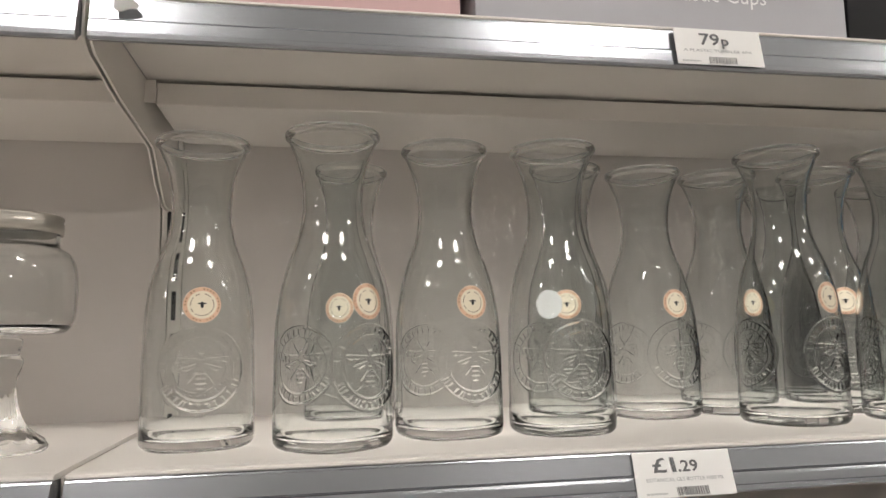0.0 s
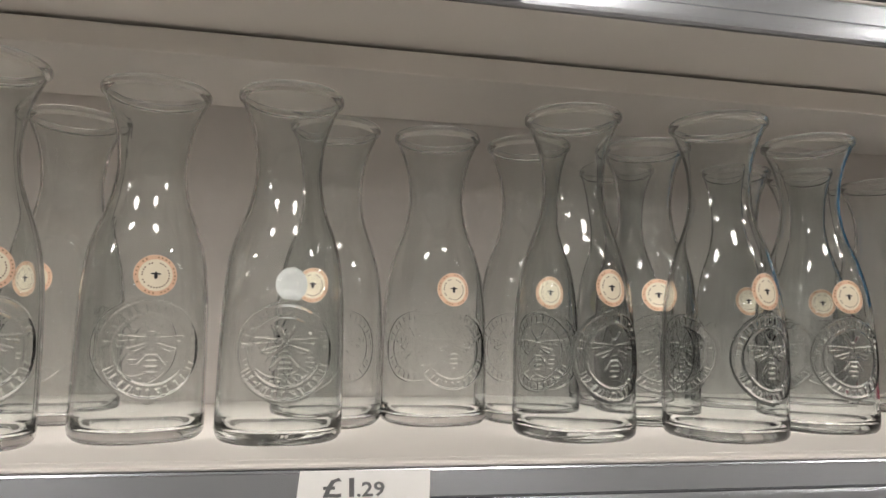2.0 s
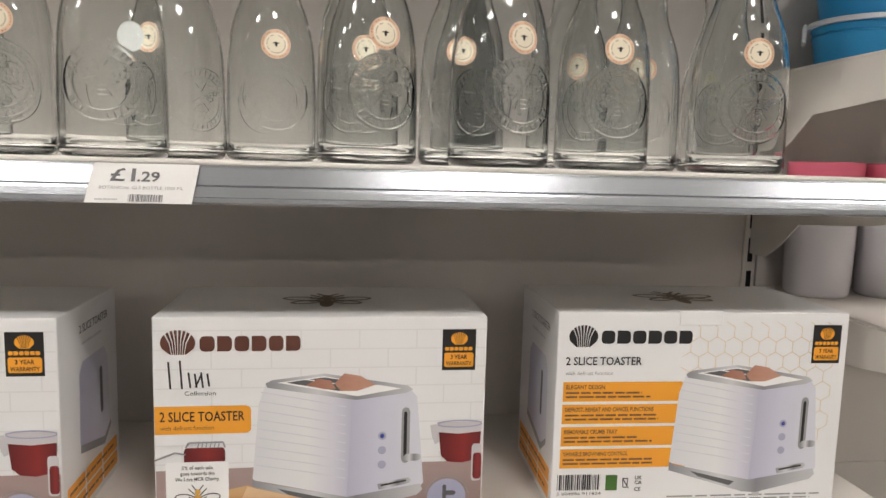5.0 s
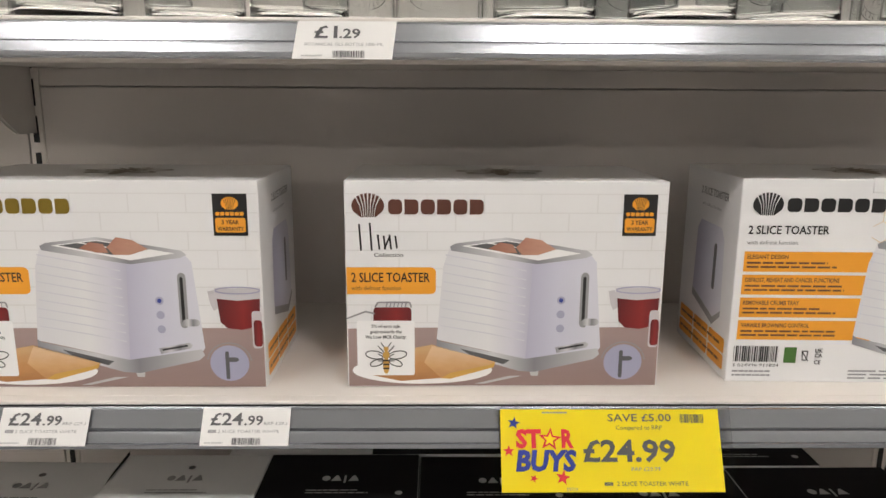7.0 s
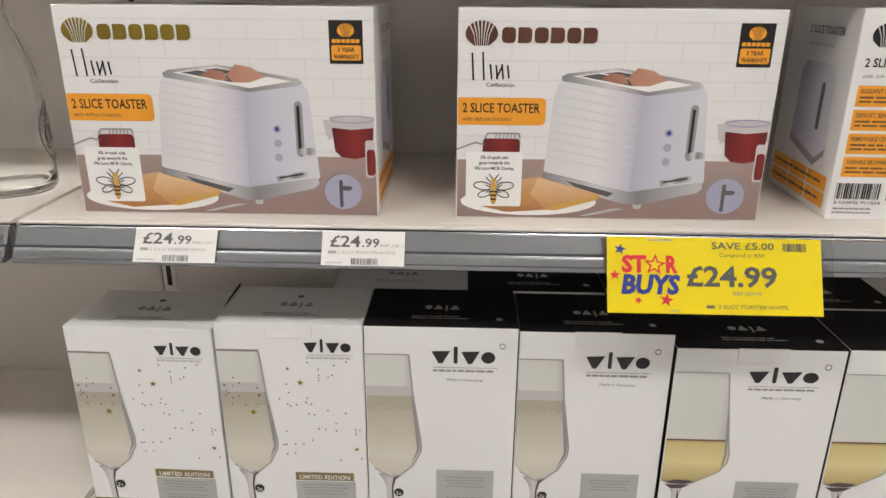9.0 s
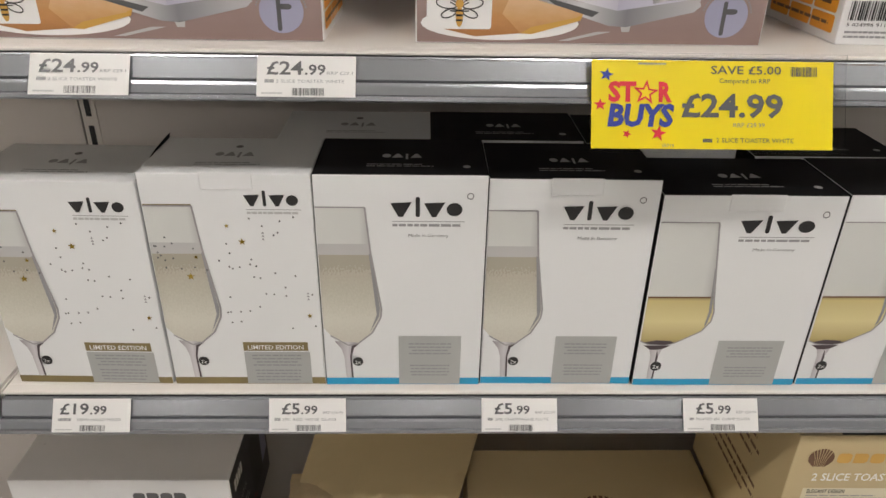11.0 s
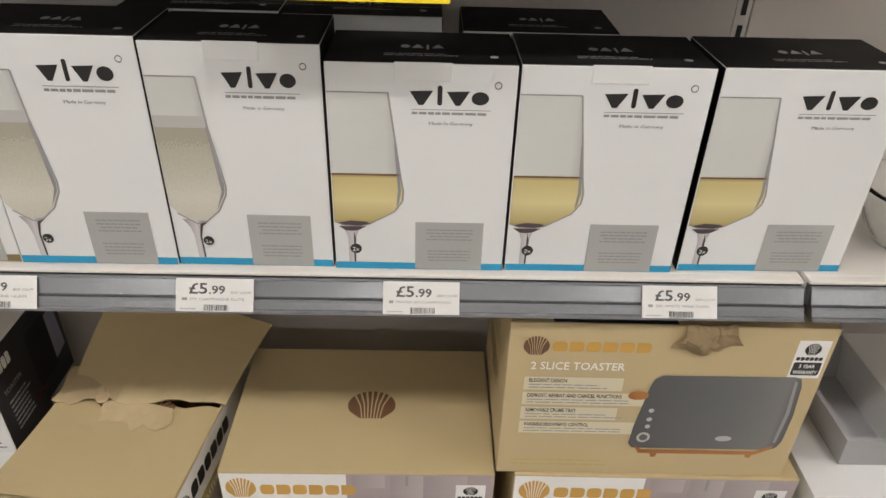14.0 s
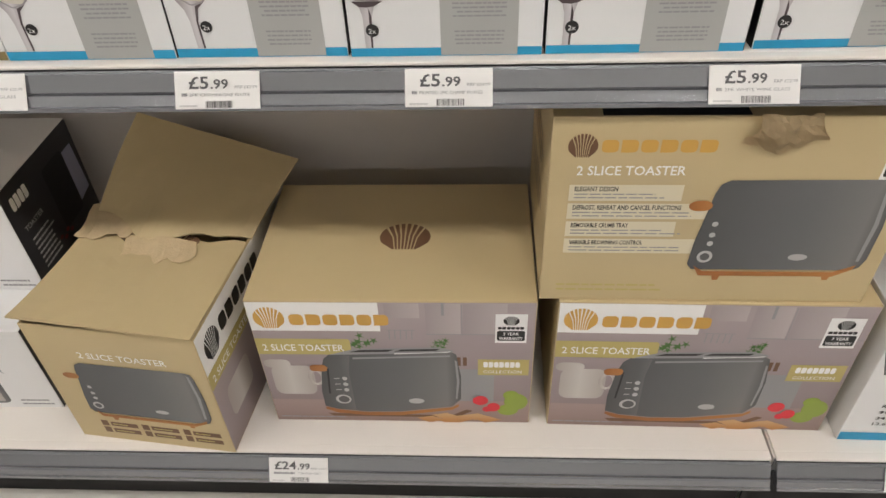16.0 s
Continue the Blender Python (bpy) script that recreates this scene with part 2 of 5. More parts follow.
class Face:
    """A printed face: metres w x h, measured from its upper left corner; u to the right and v down run from 0 to 1."""

    def __init__(self, owner, corner, right, down, w, h):
        self.owner, self.o, self.r, self.d, self.w, self.h = owner, Vector(corner), Vector(right).normalized(), Vector(down).normalized(), w, h
        self.n = self.d.cross(self.r).normalized()
        self.level = 0

    def at(self, u, v, lift):
        return self.o + self.r * (u * self.w) + self.d * (v * self.h) + self.n * lift

    def shapes(self, name, polys, mat, label="", layer=1):
        """Flat printed shapes, joined into one part."""
        bm = bmesh.new()
        uv = bm.loops.layers.uv.new("UVMap")
        us = [p[0] for poly in polys for p in poly]
        vs = [p[1] for poly in polys for p in poly]
        u0, v0, du, dv = min(us), max(vs), max(1e-6, max(us) - min(us)), max(1e-6, max(vs) - min(vs))
        for q, poly in enumerate(polys):
            f = bm.faces.new([bm.verts.new(self.at(u, v, 0.00022 * layer + 0.00015 * min(1, q / 12))) for u, v in poly])
            f.normal_update()
            if f.normal.dot(self.n) < 0:
                f.normal_flip()
            for lp in f.loops:
                rel = lp.vert.co - self.o
                lp[uv].uv = ((rel.dot(self.r) / self.w - u0) / du, (v0 - rel.dot(self.d) / self.h) / dv)
        bmesh.ops.triangulate(bm, faces=bm.faces)
        return part(name, bm, mat, self.owner, label)

    def text(self, s, u, v, height, mat, width=None, align="l", bold=0.0, slant=0.0, layer=3, turn=False, name="lettering"):
        """Words whose capitals are height metres tall, with their foot at v; width, in u, squeezes them."""
        co, faces = letters(s, bold, slant)
        lo, hi = co.min(0), co.max(0)
        k = height / 0.72
        kx = k if width is None else width * self.w / max(1e-6, hi[0] - lo[0])
        wide = (hi[0] - lo[0]) * kx / self.w
        u0 = u - {"l": 0, "c": wide / 2, "r": wide}[align]
        bm = bmesh.new()
        sg = -1 if turn else 1
        if turn:
            u0 = u + wide / 2
        vs = [bm.verts.new(self.at(u0 + sg * (x - lo[0]) * kx / self.w, v - sg * y * k / self.h, 0.00022 * layer)) for x, y in co]
        for f in faces:
            try:
                fc = bm.faces.new([vs[i] for i in f])
                fc.normal_update()
                if fc.normal.dot(self.n) < 0:
                    fc.normal_flip()
            except ValueError:
                pass
        return part(name, bm, mat, self.owner)


def rect(u0, v0, u1, v1):
    return [(u0, v0), (u1, v0), (u1, v1), (u0, v1)]


def oval(u, v, ru, rv, n=24, a0=0.0, a1=360.0):
    k = n if a1 - a0 >= 360 else n + 1
    return [(u + ru * math.cos(radians(a0 + (a1 - a0) * i / n)), v - rv * math.sin(radians(a0 + (a1 - a0) * i / n))) for i in range(k)]


def round_rect(u0, v0, u1, v1, ru, rv, n=4, corners="abcd"):
    out = []
    for tag, cu, cv, a in (("a", u1 - ru, v0 + rv, 0), ("b", u0 + ru, v0 + rv, 90), ("c", u0 + ru, v1 - rv, 180), ("d", u1 - ru, v1 - rv, 270)):
        if tag in corners:
            out += [(cu + ru * math.cos(radians(a + 90 * i / n)), cv - rv * math.sin(radians(a + 90 * i / n))) for i in range(n + 1)]
        else:
            out.append({"a": (u1, v0), "b": (u0, v0), "c": (u0, v1), "d": (u1, v1)}[tag])
    return out


def stroke(pts, wu, wv=None):
    """A line of even thickness as quads."""
    wv = wv or wu
    out = []
    for (a, b), (c, d) in zip(pts, pts[1:]):
        L = math.hypot((c - a) / wu, (d - b) / wv) or 1
        nx, ny = -(d - b) / wv / L * wu / 2, (c - a) / wu / L * wv / 2
        out.append([(a + nx, b + ny), (c + nx, d + ny), (c - nx, d - ny), (a - nx, b - ny)])
    return out


def star(u, v, ru, rv, n=5, inner=0.42, turn=0.0):
    return [(u + (ru if i % 2 == 0 else ru * inner) * math.sin(math.pi * i / n + turn), v - (rv if i % 2 == 0 else rv * inner) * math.cos(math.pi * i / n + turn)) for i in range(2 * n)]


def fan_mark(fc, u, v, ru, rv, mat, layer=2):
    """The round shell-like mark: eight blades that rise from a narrow foot and spread."""
    cuts = (207, 137, 120, 105, 90, 75, 60, 43, -27)

    def bow(foot, tip):
        return (foot[0] + (tip[0] - foot[0]) * 0.30, foot[1] + (tip[1] - foot[1]) * 0.55)
    for k, (a, b) in enumerate(zip(cuts, cuts[1:])):
        a, b = a - (2.8 if k else 0), b + (2.8 if k < 7 else 0)
        arc = [(u + ru * math.cos(radians(a + (b - a) * i / 6)), v - rv * math.sin(radians(a + (b - a) * i / 6))) for i in range(7)]
        f0, f1 = [(u + ru * 0.12 * (q - 4) + o, v + rv * 0.92) for q, o in ((k, ru * 0.022), (k + 1, -ru * 0.022))]
        first = [f0, bow(f0, arc[0])] if k else [f0]
        last = [bow(f1, arc[-1]), f1] if k < 7 else [f1]
        fc.shapes("fan_blade", [first + arc + last], mat, layer=layer)


def brand_bar(fc, u0, v0, u1, v1, mat, n=6, layer=2):
    """A row of plain blocks in place of a maker's name."""
    st = (u1 - u0) / n
    for i in range(n):
        fc.shapes("logo_block", [round_rect(u0 + i * st, v0, u0 + (i + 0.86) * st, v1, st * 0.25, (v1 - v0) * 0.3, corners="ad" if i % 2 else "abcd")], mat, layer=layer)


def lines(fc, u0, v0, u1, n, pitch, thick, mat, layer=2, seed=1, name="small_print", centred=False):
    """Small print as plain bars."""
    rnd = random.Random(seed)
    polys = []
    for i in range(n):
        cut = (u1 - u0) * rnd.uniform(0, 0.25)
        a, b = (u0 + cut / 2, u1 - cut / 2) if centred else (u0, u1 - cut)
        x = a
        while x < b:
            w = min(b - x, (u1 - u0) * rnd.uniform(0.06, 0.16))
            polys.append(rect(x, v0 + i * pitch, x + w, v0 + i * pitch + thick))
            x += w + (u1 - u0) * 0.018
    return fc.shapes(name, polys, mat, layer=layer)


def barcode(fc, u0, v0, u1, v1, mat=None, layer=2, seed=3):
    rnd = random.Random(seed)
    polys, x = [], u0
    while x < u1:
        w = (u1 - u0) * rnd.choice((0.012, 0.02, 0.035))
        polys.append(rect(x, v0, min(u1, x + w), v1))
        x += w + (u1 - u0) * rnd.choice((0.012, 0.02, 0.03))
    return fc.shapes("barcode", polys, mat or BLACK, layer=layer)


def bee(fc, u, v, s, mat, asp, body=None, layer=3, pen=0.05):
    """A bee drawn in line: wings, body, legs. s: half span in u; asp: u over v of a metre."""
    W, polys = s, []
    t = s * pen
    for sd in (-1, 1):
        for cu, cv, ru, rv, tl in ((0.55, -0.12, 0.45, 0.20, 0.15), (0.45, 0.28, 0.34, 0.16, -0.35)):
            ring = []
            for i in range(17):
                a = 2 * math.pi * i / 16
                x, y = cu + ru * math.cos(a) * math.cos(tl) - rv * math.sin(a) * math.sin(tl), cv - (ru * math.cos(a) * math.sin(tl) + rv * math.sin(a) * math.cos(tl))
                ring.append((u + sd * x * W, v + y * W * asp))
            polys += stroke(ring, t, t * asp)
        for k in (-0.35, 0.1, 0.5):
            polys += stroke([(u, v + k * 0.4 * W * asp), (u + sd * 0.4 * W, v + (k - 0.3) * W * asp * 0.9)], t, t * asp)
        polys += stroke([(u, v - 0.4 * W * asp), (u + sd * 0.25 * W, v - 0.75 * W * asp)], t, t * asp)
    fc.shapes("bee_outline", polys, mat, layer=layer)
    bd = [oval(u, v - 0.42 * W * asp, 0.13 * W, 0.13 * W * asp, 10), oval(u, v - 0.12 * W * asp, 0.17 * W, 0.2 * W * asp, 12), oval(u, v + 0.42 * W * asp, 0.16 * W, 0.42 * W * asp, 14)]
    fc.shapes("bee_body", bd, body or mat, layer=layer + 1)
    if body:
        fc.shapes("bee_stripe", [rect(u - 0.15 * W, v + k * W * asp, u + 0.15 * W, v + (k + 0.08) * W * asp) for k in (0.12, 0.32, 0.52)], mat, layer=layer + 2)


# ---- structure ----
def slab(name, x0, y0, z0, x1, y1, z1, mat):
    return tagged(part(name, cuboid(x0, y0, z0, x1, y1, z1), mat), kind="structure")


slab("floor", -8, -9, -0.1, 8, 0.6, 0.0, FLOOR)
slab("ceiling", -8, -9, 3.3, 8, 0.6, 3.4, TILE)
slab("wall_south", -8, -9.1, 0, 8, -9, 3.3, PLASTER)
slab("wall_west", -8.1, -9, 0, -8, 0.6, 3.3, PLASTER)
slab("wall_east", 8, -9, 0, 8.1, 0.6, 3.3, PLASTER)
slab("wall_north", -8, 0.45, 0, 8, 0.6, 3.3, PLASTER)


def ceiling_lamp(x, y):
    w, d = 0.20, 0.15
    lamp = thing("ceiling_light", pose(x, y, 3.3), "compact white ceiling light with a glowing diffuser", "ceiling light", "store ceiling lights")
    part("housing", cuboid(-w - 0.02, -d - 0.02, -0.05, w + 0.02, d + 0.02, -0.002, 0.006), ENAMEL, lamp)
    part("diffuser", cuboid(-w, -d, -0.062, w, d, -0.0515), GLOW, lamp)


for k in range(7):
    ceiling_lamp(-4.7 + 1.8 * k, -1.43)
for k in range(5):
    ceiling_lamp(-5.2 + 2.6 * k, -6.80)

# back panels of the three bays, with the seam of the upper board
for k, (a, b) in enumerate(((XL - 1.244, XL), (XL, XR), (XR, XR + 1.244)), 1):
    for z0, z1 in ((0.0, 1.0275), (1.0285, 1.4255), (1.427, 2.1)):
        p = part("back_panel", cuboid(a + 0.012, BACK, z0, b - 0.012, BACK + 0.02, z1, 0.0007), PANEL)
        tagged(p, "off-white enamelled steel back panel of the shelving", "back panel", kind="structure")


def upright(x):
    up = thing("upright_post", pose(x, BACK, 0), "off-white slotted steel upright of the shelving", "upright", "shelving uprights")
    part("post", cuboid(-0.0105, 0.001, 0, 0.0105, 0.045, 2.1, 0.001), ENAMEL, up)
    # the post is solid; black slabs stand for its shaded holes
    for i in range(38):
        part("slot", cuboid(-0.0035, -0.0008, 0.1 + i * 0.05, 0.0035, 0.0006, 0.136 + i * 0.05), SLOT, up)


for x in (XL - 1.244, XL, XR, XR + 1.244):
    upright(x)


# ---- shelves ----
RAIL_SECTION = ((0.010, -0.0060), (0.0005, -0.0060), (-0.0012, -0.0048), (-0.0022, -0.0046), (-0.0032, -0.0060), (-0.0050, -0.0066), (-0.0136, -0.0222), (-0.0128, -0.0240), (-0.0172, -0.0238),
                (-0.0188, -0.0262), (-0.0222, -0.0330), (-0.0252, -0.0335), (-0.0262, -0.0372), (-0.0228, -0.0395), (-0.002, -0.0385), (0.004, -0.034), (0.010, -0.030))


def shelf(x0, x1, z, front=0.0, steep=False, name="shelf", group="shelves of the bay", proud=0.0):
    sh = thing(name, pose(0, front, z), "off-white enamelled steel shelf with a silver price rail", "shelf", group)
    deep = BACK - front
    lip = -proud
    sec = ((lip + 0.0145, 0.0), (deep - 0.002, 0.0), (deep - 0.002, -0.003), (0.03, -0.003), (0.03, -0.028), (0.010, -0.028), (0.008, -0.0042), (lip + 0.0012, -0.0042), (lip, -0.0030), (lip + 0.0004, -0.0012),
           (lip + 0.0018, -0.0002), (lip + 0.0125, 0.0), (lip + 0.0135, -0.0007))
    part("tray", extrude_x(sec, x0 + 0.004, x1 - 0.004), ENAMEL, sh)
    part("beam", cuboid(x0 + 0.014, deep - 0.160, -0.031, x1 - 0.014, deep - 0.003, -0.0072, 0.001), ENAMEL, sh)
    sec = RAIL_SECTION
    if steep:
        sec = [(y * 0.3 if y < 0 else y, zz * 1.08) for y, zz in RAIL_SECTION]
    lean = 0.3 if steep else 1.0
    if proud:
        lean = 0.74
        sec = [(y * lean - proud if y < 0 else y, zz * 0.93) for y, zz in RAIL_SECTION]
    # black filler: the shade between lip and rail, put in as colour
    part("gap", cuboid(x0 + 0.005, lip + 0.0016, -0.0058, x1 - 0.005, lip + 0.006, -0.0043), SLOT, sh, "black strip standing for the shade under the shelf lip")
    part("price_rail", extrude_x(sec, x0 + 0.0045, x1 - 0.0045), RAIL, sh, "silver price rail with a raised middle line")
    up = 1.08 if steep else 0.93 if proud else 1.0
    # darker strip laid over the rail's notch, shade given as colour
    part("groove", extrude_x([(a * lean - proud - b, c * up) for a, b, c in ((-0.0095, 0, -0.0228), (-0.0131, 0.0006, -0.0226), (-0.0131, 0.0007, -0.0236), (-0.0095, 0, -0.0238))], x0 + 0.005, x1 - 0.005), RAILDARK, sh)
    arm = ((0.006, -0.004), (deep - 0.004, -0.004), (deep - 0.004, -0.118), (deep - 0.045, -0.118), (deep - 0.075, -0.100), (deep - 0.115, -0.066), (0.10, -0.056), (0.02, -0.044), (0.006, -0.036))
    for xa in (x0 + 0.0015, x1 - 0.0035):
        part("bracket", extrude_x(arm, xa, xa + 0.002), ENAMEL, sh)
        part("tab", cuboid(xa - (0.0 if xa < (x0 + x1) / 2 else 0.011), deep - 0.164, -0.03, xa + (0.013 if xa < (x0 + x1) / 2 else 0.002), deep - 0.1615, -0.006), ENAMEL, sh)
    return sh


for z, st in ((ZA, True), (ZB, False), (ZC, False), (ZD, False)):
    out = 0.009 if z == ZB else 0.0
    shelf(XL, XR, z, steep=st, proud=out)
    shelf(XL - 1.244, XL, z, steep=st, group="shelves of the next bay", proud=out)
shelf(XL, XR, ZE, -0.07)
shelf(XL - 1.244, XL, ZE, -0.07, group="shelves of the next bay")
for z, f in ((1.627, 0.0), (1.313, 0.0), (ZD, 0.0), (ZE, -0.07)):
    shelf(XR, XR + 1.244, z, f, group="shelves of the far bay")
for a, b in ((XL - 1.244, XL), (XL, XR), (XR, XR + 1.244)):
    tagged(part("kick_plate", cuboid(a + 0.003, -0.03, 0.0, b - 0.003, -0.027, ZE - 0.04), SLOT), "black plinth under the bottom shelf", "kick plate", "plinths of the bays", "structure")


# ---- price tickets on the rails ----
SLOPE = Vector((0, -0.0205, -0.0305)).normalized()


def ticket(x, z, price, rrp, words, front=0.0, w=0.085, h=0.0365, small=None, steep=False, turn=0.0, blocks=0, down=None):
    down = Vector((0, -0.006, -0.036)).normalized() if steep else down or SLOPE
    tk = thing("price_ticket", pose(x, front - 0.0058, z - 0.0042), "white printed shelf price ticket on a silver rail", "price ticket", "shelf price tickets")
    d = down
    n = d.cross(Vector((1, 0, 0)))
    bm = bmesh.new()
    c = [Vector((a * w, 0, 0)) + d * (b * h) + Vector((turn * b * h, 0, 0)) for a, b in ((0, 0), (1, 0), (1, 1), (0, 1))]
    lo, hi = [bm.verts.new(p) for p in c], [bm.verts.new(p + n * 0.0006) for p in c]
    bm.faces.new(hi)
    bm.faces.new(lo[::-1])
    for i in range(4):
        bm.faces.new((lo[i], lo[(i + 1) % 4], hi[(i + 1) % 4], hi[i]))
    bmesh.ops.recalc_face_normals(bm, faces=bm.faces)
    part("card", bm, PAPER, tk)
    fc = Face(tk, c[0] + n * 0.0007, (1, 0, 0), d, w, h)
    big, _, tail = price.partition(".")
    if tail and len(big) > 2:
        fc.text(big, 0.10, 0.46, 0.0120, DGREY, width=0.365, bold=0.017, name="price")
        fc.text("." + tail, 0.485, 0.46, 0.0092, DGREY, width=0.21, bold=0.02, name="pence")
    elif tail:
        fc.text(big, 0.17, 0.46, 0.0120, DGREY, width=0.235, bold=0.017, name="price")
        fc.text("." + tail, 0.425, 0.46, 0.0092, DGREY, width=0.21, bold=0.02, name="pence")
    else:
        fc.text(price[:-1], 0.28, 0.46, 0.0120, DGREY, width=0.23, bold=0.017, name="price")
        fc.text(price[-1], 0.53, 0.46, 0.0100, DGREY, width=0.085, bold=0.02, name="pence")
    if rrp:
        fc.text(rrp, 0.71, 0.46, 0.0030, MGREY, width=0.26)
    if blocks:
        lines(fc, 0.08, 0.58, 0.08 + blocks, 1, 0.1, 0.085, MGREY, seed=len(words))
    fc.text(words, 0.08 + (blocks + 0.015 if blocks else 0), 0.665, 0.0030, MGREY, width=0.84 - blocks - 0.05)
    barcode(fc, 0.36, 0.79, 0.68, 0.97, DGREY, seed=int(x * 1000))
    lines(fc, 0.05, 0.90, 0.30, 1, 0.05, 0.04, LGREY, seed=5)
    return tk


ticket(0.050, ZA, "79p", "", "A PLASTIC TUMBLER 6PK", steep=True)
ticket(0.462, ZA, "99p", "", "PLASTIC WINE GLASS", steep=True)
ticket(-0.014, ZB, "£1.29", "", "BOTANICAL GLS BOTTLE 1000 ML", front=-0.0085, turn=-0.10, down=Vector((0, -0.0155, -0.0305)).normalized())
ticket(-0.315, ZC, "£24.99", "RRP £29.1", "2 SLICE TOASTER WHITE", blocks=0.1)
ticket(-0.121, ZC, "£24.99", "RRP £29.1", "2 SLICE TOASTER WHITE", blocks=0.1)
ticket(-0.385, ZD, "£19.99", "", "300W HAND MIXER", blocks=0.22)
ticket(-0.148, ZD, "£5.99", "RRP £26.99", "2PK RED WINE GLASS", blocks=0.08, turn=0.03)
ticket(0.089, ZD, "£5.99", "RRP £22.99", "2PK CHAMPAGNE FLUTE", blocks=0.08)
ticket(0.317, ZD, "£5.99", "RRP £24.99", "PRINTED 2PK CHAMP FLUTES", blocks=0.07)
ticket(0.607, ZD, "£5.99", "RRP £22.99", "2PK WHITE WINE GLASS", blocks=0.08)
ticket(0.090, ZE, "£24.99", "RRP £44.1", "TOASTER GREY", front=-0.07, blocks=0.4)
ticket(-0.400, ZE, "£29.99", "RRP £49.1", "2 SLICE TOASTER", front=-0.07, blocks=0.1)
ticket(0.945, ZE, "£4.99", "RRP £9.99", "RECTANGULAR DISH", front=-0.07, blocks=0.1)
ticket(-0.540, ZC, "£1.99", "", "GLASS BOTTLE", w=0.06)


def promo_card():
    """Yellow offer card in a clear pocket that hangs over the rail."""
    w, h = 0.212, 0.0785
    d = Vector((0, -0.036, -0.071)).normalized()
    pc = thing("offer_card", pose(0.168, -0.0125, ZC - 0.001), "yellow printed offer card in a clear pocket on the rail", "offer card")
    n = d.cross(Vector((1, 0, 0)))

    def sheet(x0, x1, v0, v1, lift, thick):
        bm = bmesh.new()
        c = [Vector((a, 0, 0)) + d * b + n * lift for a, b in ((x0, v0), (x1, v0), (x1, v1), (x0, v1))]
        lo, hi = [bm.verts.new(p) for p in c], [bm.verts.new(p + n * thick) for p in c]
        bm.faces.new(hi)
        bm.faces.new(lo[::-1])
        for i in range(4):
            bm.faces.new((lo[i], lo[(i + 1) % 4], hi[(i + 1) % 4], hi[i]))
        bmesh.ops.recalc_face_normals(bm, faces=bm.faces)
        return bm

    part("card", sheet(0.0, w, 0.002, h, 0.001, 0.0006), YELLOWCARD, pc)
    part("pocket", sheet(-0.001, w + 0.012, -0.003, h + 0.003, 0.0, 0.0005), PLASTIC, pc, "clear plastic pocket")
    part("pocket_lip", sheet(-0.001, w + 0.012, -0.004, 0.001, 0.0018, 0.0006), PLASTIC, pc)
    fc = Face(pc, n * 0.0018, (1, 0, 0), d, w, h)
    fc.text("SAVE £5.00", 0.49, 0.17, 0.0072, DGREY, width=0.29, bold=0.01)
    fc.text("Compared to RRP", 0.525, 0.27, 0.0042, DGREY, width=0.21)
    fc.text("£24.99", 0.37, 0.64, 0.0200, DGREY, width=0.42, bold=0.025, name="price")
    fc.text("RRP £29.99", 0.585, 0.755, 0.0038, MGREY, width=0.13)
    lines(fc, 0.46, 0.885, 0.50, 1, 0.1, 0.04, DGREY)
    fc.text("2 SLICE TOASTER WHITE", 0.515, 0.925, 0.0040, DGREY, width=0.32)
    fc.text("59719", 0.29, 0.985, 0.0032, MGREY, width=0.05)
    barcode(fc, 0.82, 0.085, 0.93, 0.19, DGREY)
    lines(fc, 0.19, 0.055, 0.31, 1, 0.1, 0.02, MGREY)
    fc.text("ST", 0.068, 0.475, 0.0165, RED, width=0.115, bold=0.045, name="offer_word")
    fc.shapes("offer_star", [star(0.222, 0.385, 0.055, 0.145, turn=0.1)], RED, layer=3)
    fc.shapes("offer_star_heart", [star(0.222, 0.385, 0.034, 0.09, turn=0.1)], YELLOW, layer=4)
    fc.text("R", 0.275, 0.475, 0.0165, RED, width=0.055, bold=0.045, name="offer_word")
    fc.text("BUYS", 0.065, 0.745, 0.0185, NAVY, width=0.275, bold=0.045, slant=0.15, name="offer_word")
    fc.shapes("small_star", [star(0.06, 0.19, 0.03, 0.075, turn=0.2)], NAVY, layer=3)
    fc.shapes("small_star", [star(0.035, 0.52, 0.028, 0.07)], RED, layer=3)
    fc.shapes("small_star", [star(0.275, 0.83, 0.034, 0.09, turn=0.2)], RED, layer=3)
    fc.shapes("small_star", [star(0.145, 0.84, 0.02, 0.05, turn=0.4)], RED, layer=3)


YELLOWCARD = surface("yellow_card", (0.88, 0.70, 0.0), 0.3, vary=0.03, bump=0.005, coat=0.8)
promo_card()


# ---- glass bottles ----
OUTER = smooth_line([(0.0465, 0.0012), (0.0491, 0.006), (0.0494, 0.020), (0.0490, 0.060), (0.0482, 0.095), (0.0470, 0.118), (0.0446, 0.140), (0.0395, 0.159), (0.0345, 0.172), (0.0298, 0.187),
                     (0.0271, 0.204), (0.0267, 0.215), (0.0282, 0.232), (0.0316, 0.248), (0.0368, 0.262), (0.0400, 0.2690)], 4)


def bottle_r(z):
    for (r0, z0), (r1, z1) in zip(OUTER, OUTER[1:]):
        if z0 <= z <= z1:
            return r0 + (r1 - r0) * (z - z0) / max(1e-9, z1 - z0)
    return OUTER[-1][0]


